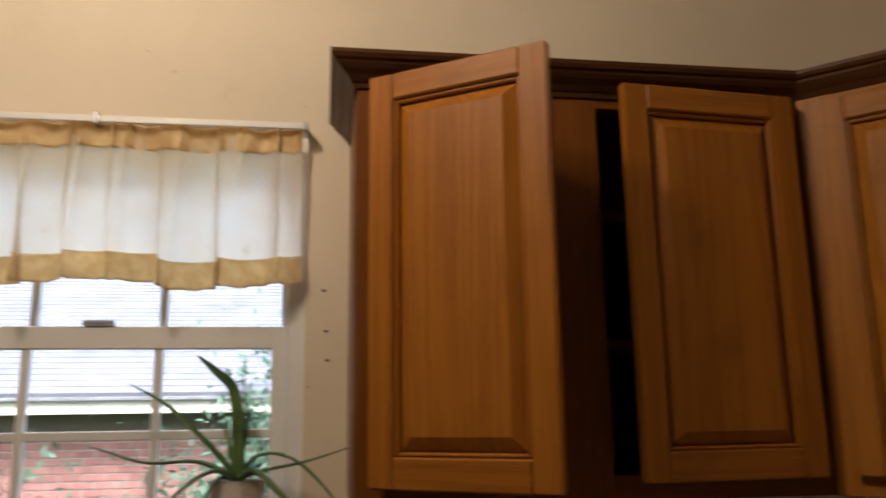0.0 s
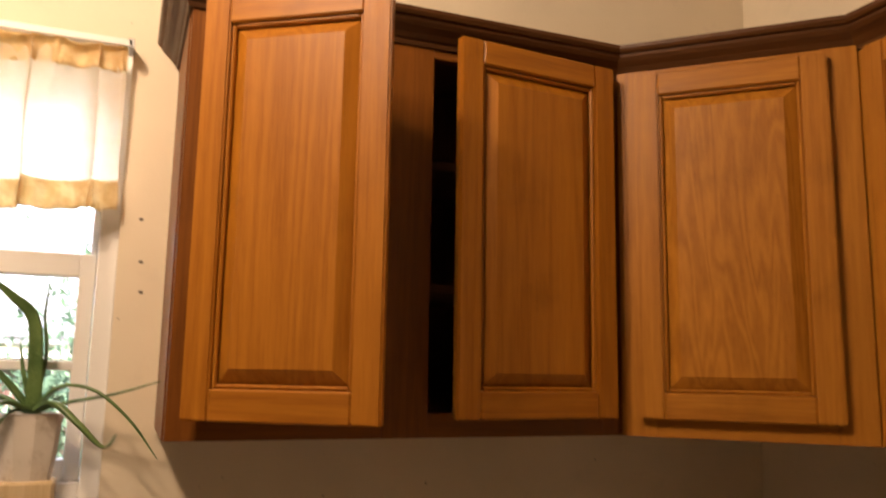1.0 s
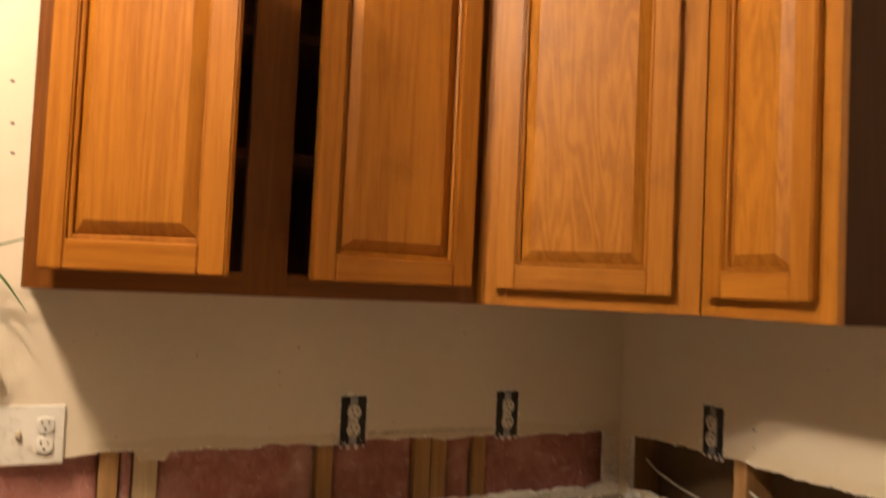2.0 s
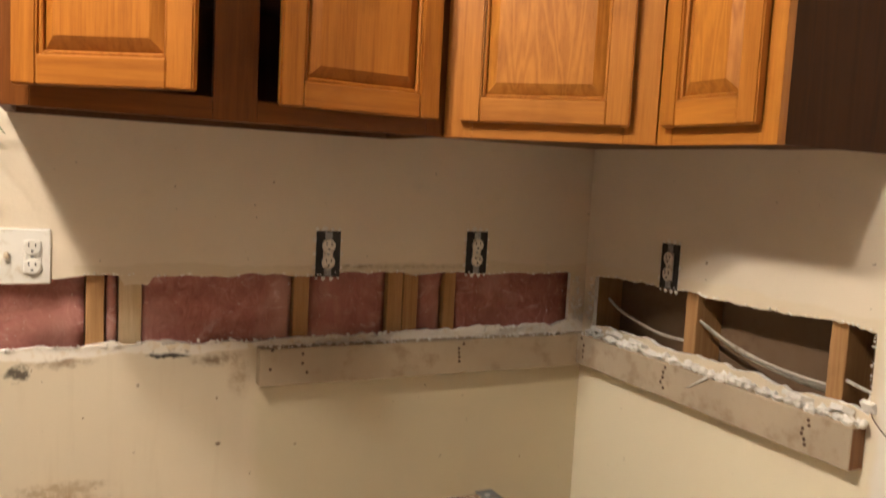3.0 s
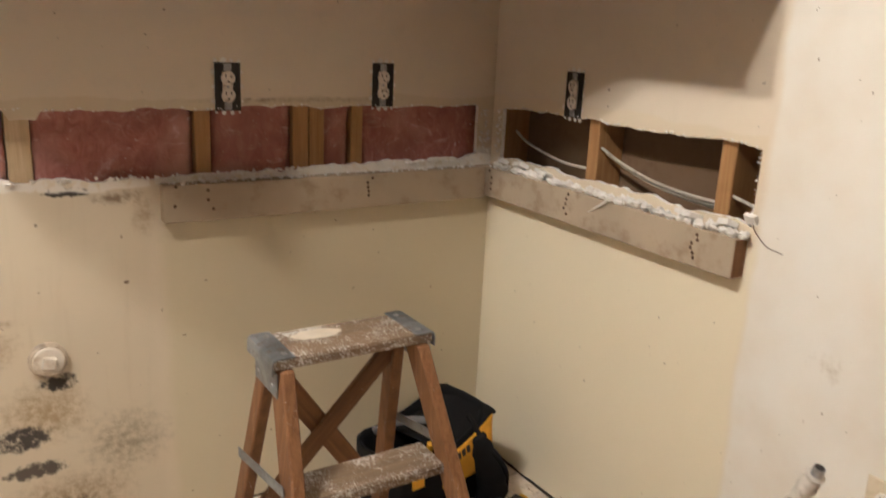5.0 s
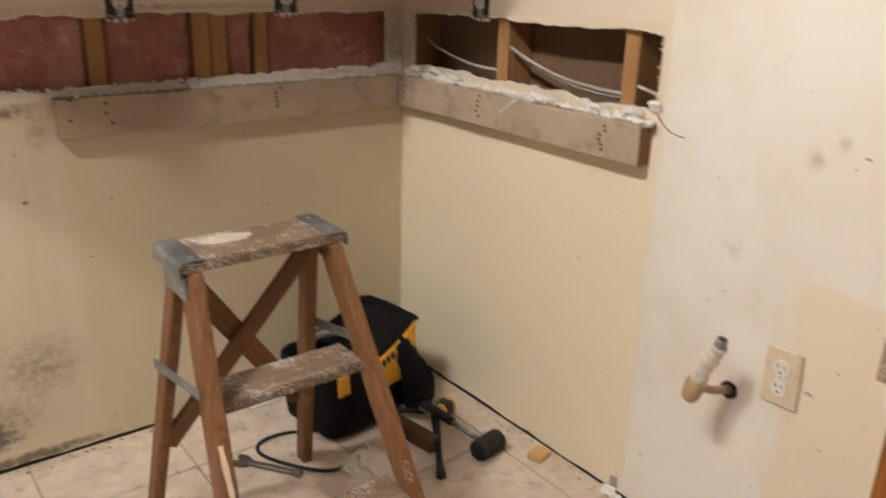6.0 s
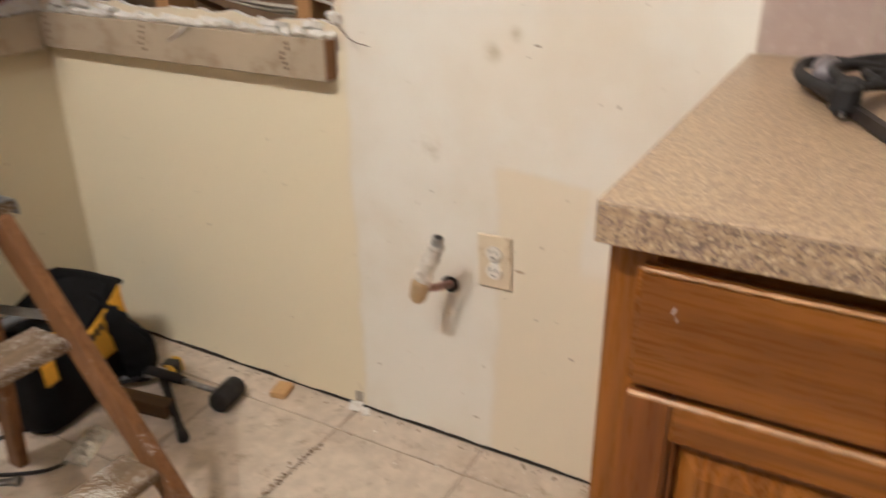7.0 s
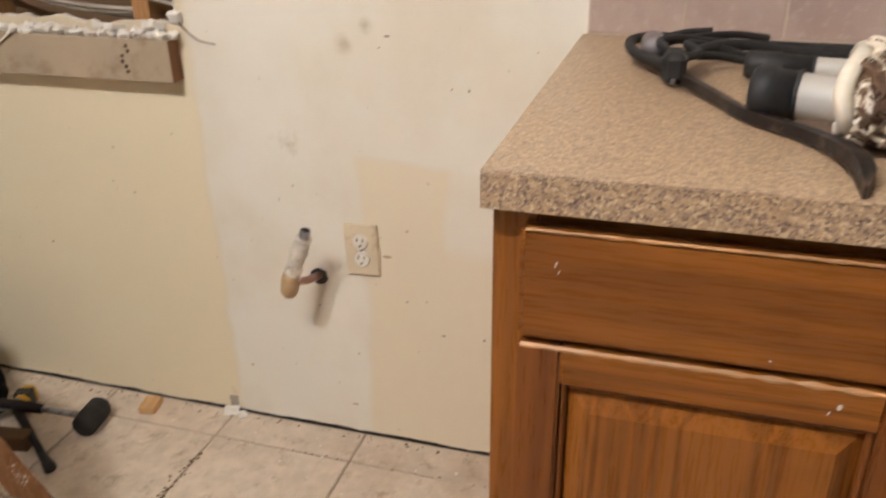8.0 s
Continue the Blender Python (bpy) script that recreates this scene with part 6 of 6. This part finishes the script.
glove = thing("work_glove", "thick white-cuffed work glove with brown flecked pile", "glove", Matrix.Translation((-0.528, -2.044, TOP)) @ pose(0, 0, 0, 0, 0, -14) @ Matrix.Diagonal((1.2, 1.0, 0.82, 1)))
knit = weave_look("cream_knit", (0.72, 0.66, 0.54), 0.95)
bm = bmesh.new()
ringset = []
for y, rx, rz, cz in ((0.052, 0.050, 0.046, 0.055), (0.030, 0.060, 0.055, 0.058), (-0.02, 0.066, 0.056, 0.058), (-0.08, 0.066, 0.052, 0.054), (-0.15, 0.058, 0.042, 0.044), (-0.20, 0.03, 0.02, 0.03)):
    ringset.append([bm.verts.new((rx * math.cos(2 * math.pi * k / 48) * (1 + 0.07 * noise.noise((k * 1.3, y * 60, 0))), y + 0.006 * noise.noise((k * 0.9, 2, y)), max(0.001, cz + rz * math.sin(2 * math.pi * k / 48) * (1 + 0.09 * noise.noise((k * 1.7, y * 40, 4)))))) for k in range(48)])
for a, b in zip(ringset, ringset[1:]):
    for k in range(48):
        bm.faces.new((a[k], a[(k + 1) % 48], b[(k + 1) % 48], b[k]))
bm.faces.new(ringset[-1])
bm.faces.new(ringset[0][::-1])
bmesh.ops.recalc_face_normals(bm, faces=bm.faces)
part("palm", bm, pile_look(), glove, "brown and white flecked pile", True)
strands = {"brown": bmesh.new(), "cream": bmesh.new()}
twine = random.Random(11)
for k in range(330):
    a0, y0 = twine.uniform(-0.5, 3.7), twine.uniform(-0.20, 0.046)
    tone = "brown" if twine.random() < 0.55 else "cream"
    shrink = 1.0 if y0 > -0.10 else 1 - (-0.10 - y0) * 3.5
    line_of = []
    for j in range(5):
        a = a0 + 0.11 * j
        wave = 0.004 * math.sin(j * 1.7 + k)
        line_of.append((0.068 * shrink * math.cos(a), y0 + wave - 0.003 * j, max(0.004, 0.058 * (0.8 + 0.2 * shrink) + 0.059 * shrink * math.sin(a))))
    made = tube(line_of, [0.0014, 0.0026, 0.0028, 0.0024, 0.0012], 5)
    spare = bpy.data.meshes.new("strand")
    made.to_mesh(spare)
    made.free()
    strands[tone].from_mesh(spare)
    bpy.data.meshes.remove(spare)
part("pile_strands", strands["brown"], plain("brown_pile_yarn", (0.105, 0.060, 0.032), 0.9, 0, 0.35, 60, 0.4), glove, "dark brown pile yarn", True)
part("pile_strands", strands["cream"], plain("cream_pile_yarn", (0.68, 0.61, 0.50), 0.9, 0, 0.15, 60, 0.4), glove, "cream pile yarn", True)
part("cuff", tube([(0.052 * math.cos(2 * math.pi * k / 36), 0.052 + 0.004 * math.sin(k * 0.5), 0.058 + 0.048 * math.sin(2 * math.pi * k / 36)) for k in range(37)], 0.009, 8, False), knit, glove, "rolled cream cuff", True)

# ---------------------------------------------------------------- outside the window


def shingle_look():
    n = Nodes("weathered_shingle")
    v = n.coords()
    col = n.mix(n.steps(n.noise(v, 3, 4), 0.3, 0.7), (0.15, 0.148, 0.17), (0.22, 0.218, 0.245))
    col = n.mix(n.steps(n.noise(v, 60, 3), 0.4, 0.7, 0, 0.4), col, (0.20, 0.19, 0.20))
    return n.finish(col, 0.6)


shingle = shingle_look()
brick_look = plain("red_brick", (0.30, 0.135, 0.115), 0.9, 0, 0.25, 14, 0.4, (0.22, 0.08, 0.06))
mortar = plain("grey_mortar", (0.40, 0.36, 0.32), 0.95, 0, 0.15, 30, 0.4)
fascia_paint = plain("pale_fascia_paint", (0.60, 0.56, 0.48), 0.6, 0, 0.08, 8, 0.1)
# dark brown for the soffit and the band on the wall below it
eaves_dark = plain("dark_brown_eaves", (0.09, 0.075, 0.065), 0.7, 0, 0.15, 8, 0.1)
house = thing("neighbour_house", "neighbouring brick house with grey shingle roof", "house", pose(-3.2, 6.4, 0))
part("wall", boxed(-5, 3.2, 0.5, 0.7, -0.55, 1.62, 0), mortar, house, "grey mortar bed")
part("soffit", boxed(-5.05, 3.25, 0.021, 0.469, 1.55, 1.59, 0), eaves_dark, house)
part("fascia", boxed(-5.1, 3.3, 0.0, 0.02, 1.545, 1.66, 0.003), fascia_paint, house, "pale painted fascia board")
part("gutter", boxed(-5.1, 3.3, -0.06, -0.002, 1.662, 1.70, 0.008), plain("grey_gutter", (0.18, 0.18, 0.19), 0.5, 0.3), house, "grey gutter")
part("frieze_board", boxed(-5, 3.2, 0.47, 0.499, 1.30, 1.60, 0), eaves_dark, house, "dark band below the soffit")
roof = part("roof", boxed(-5.1, 3.3, 0.0, 4.6, -0.06, -0.02, 0), shingle, house, at=pose(0, -0.04, 1.74, 24, 0, 0))
course = bmesh.new()
cube(course, -5.1, 3.3, 0, 0.165, -0.019, 0.0)
for v in course.verts:
    if v.co.y > 0.1:
        v.co.z -= 0.006
bmesh.ops.recalc_face_normals(course, faces=course.faces)
first = part("shingle_course", course, shingle, roof)
for k in range(1, 28):
    c = new("shingle_course", first.data)
    c.parent = roof
    c.matrix_basis = pose(0.03 * (k % 3), 0.16 * k, 0.002)
brick_mesh = None
for r in range(11, 25):
    for c in range(16):
        x = c * 0.215 + (0.107 if r % 2 else 0) - 2.0
        if brick_mesh is None:
            b = part("brick", boxed(0, 0.203, 0.485, 0.505, 0, 0.062, 0.003), brick_look, house)
            brick_mesh = b.data
        else:
            b = new("brick", brick_mesh)
            b.parent = house
        b.matrix_basis = pose(x, 0, -0.52 + 0.075 * r)
ground = part("ground", boxed(-150, 150, -150, 150, -0.75, -0.55, 0), plain("lawn_ground", (0.10, 0.14, 0.05), 0.95, 0, 0.3, 2, 0.5, (0.16, 0.13, 0.08)))
tagged(ground, "patchy green yard outside the window", "ground", kind="structure")
foliage = plain("shrub_leaf", (0.085, 0.16, 0.095), 0.55, 0, 0.4, 6, 0.1)
bark = plain("shrub_bark", (0.12, 0.085, 0.06), 0.9, 0, 0.3, 20, 0.5)


def shrub(at, height, spread, count, seed, label):
    r = random.Random(seed)
    ob = thing("shrub", label, "shrub", at, "yard shrubs")
    tips = []
    for k in range(7):
        a = r.random() * 6.28
        tip = (spread * 0.6 * math.cos(a), spread * 0.6 * math.sin(a), height * (0.55 + 0.4 * r.random()))
        part("branch", tube(spline(((0, 0, 0), (tip[0] * 0.3, tip[1] * 0.3, tip[2] * 0.55), tip), 5), [0.02 - 0.0015 * n for n in range(11)], 6), bark, ob)
        tips.append(Vector(tip))
    bm = bmesh.new()
    for k in range(count):
        c = r.choice(tips) * (0.55 + 0.5 * r.random()) + Vector((r.gauss(0, spread * 0.33), r.gauss(0, spread * 0.33), r.gauss(0, height * 0.13)))
        s = 0.016 + 0.022 * r.random()
        m = Matrix.Translation(c) @ Euler((r.random() * 3, r.random() * 3, r.random() * 6)).to_matrix().to_4x4()
        v = [bm.verts.new(m @ Vector(p)) for p in ((-s, 0, 0), (0, -s * 0.45, s * 0.12), (s, 0, 0), (0, s * 0.45, s * 0.12))]
        bm.faces.new((v[0], v[1], v[2]))
        bm.faces.new((v[0], v[2], v[3]))
    tagged(part("foliage", bm, foliage, ob), kind="stuff")
    return ob


shrub(pose(-1.88, 3.6, -0.55), 2.5, 0.36, 5200, 3, "loose green shrub outside the window")
shrub(pose(-3.10, 2.6, -0.55), 1.85, 0.45, 2600, 4, "low bright green shrub outside the window")
shrub(pose(-2.33, 3.0, -0.55), 1.75, 0.35, 2200, 8, "low bright green shrub beside the house")

# ---------------------------------------------------------------- floor tiles
GX, GY, PITCH = -0.10, -0.90, 0.331
full_tile = None
for i in range(-13, 2):
    for k in range(-15, 4):
        x0, x1 = GX + (i - 1) * PITCH + 0.0025, GX + i * PITCH - 0.0025
        y0, y1 = GY + (k - 1) * PITCH + 0.0025, GY + k * PITCH - 0.0025
        x0, x1, y0, y1 = max(x0, ROOM_X), min(x1, -0.003), max(y0, ROOM_Y), min(y1, -0.003)
        if x1 - x0 < 0.03 or y1 - y0 < 0.03:
            continue
        if x1 - x0 > 0.325 and y1 - y0 > 0.325:
            if full_tile is None:
                full_tile = part("floor_tile", boxed(-0.163, 0.163, -0.163, 0.163, -0.010, 0.0, 0.002), tile_floor, floor)
                made_tile = full_tile
            else:
                made_tile = new("floor_tile", full_tile.data)
                made_tile.parent = floor
            made_tile.matrix_basis = pose((x0 + x1) / 2, (y0 + y1) / 2, 0)
            continue
        part("floor_tile", boxed(x0, x1, y0, y1, -0.010, 0.0, 0.002), tile_floor, floor)

# ---------------------------------------------------------------- backsplash tiles
for r in range(3):
    for c in range(4):
        y1 = -1.679 - c * 0.1497
        width = min(0.1455, 2.159 + y1)
        if width < 0.02:
            continue
        part("wall_tile", boxed(-0.0058, -0.0035, y1 - width, y1, 0.917 + r * 0.1497, 0.917 + r * 0.1497 + 0.1455, 0.0008), tile_splash, wall_east)
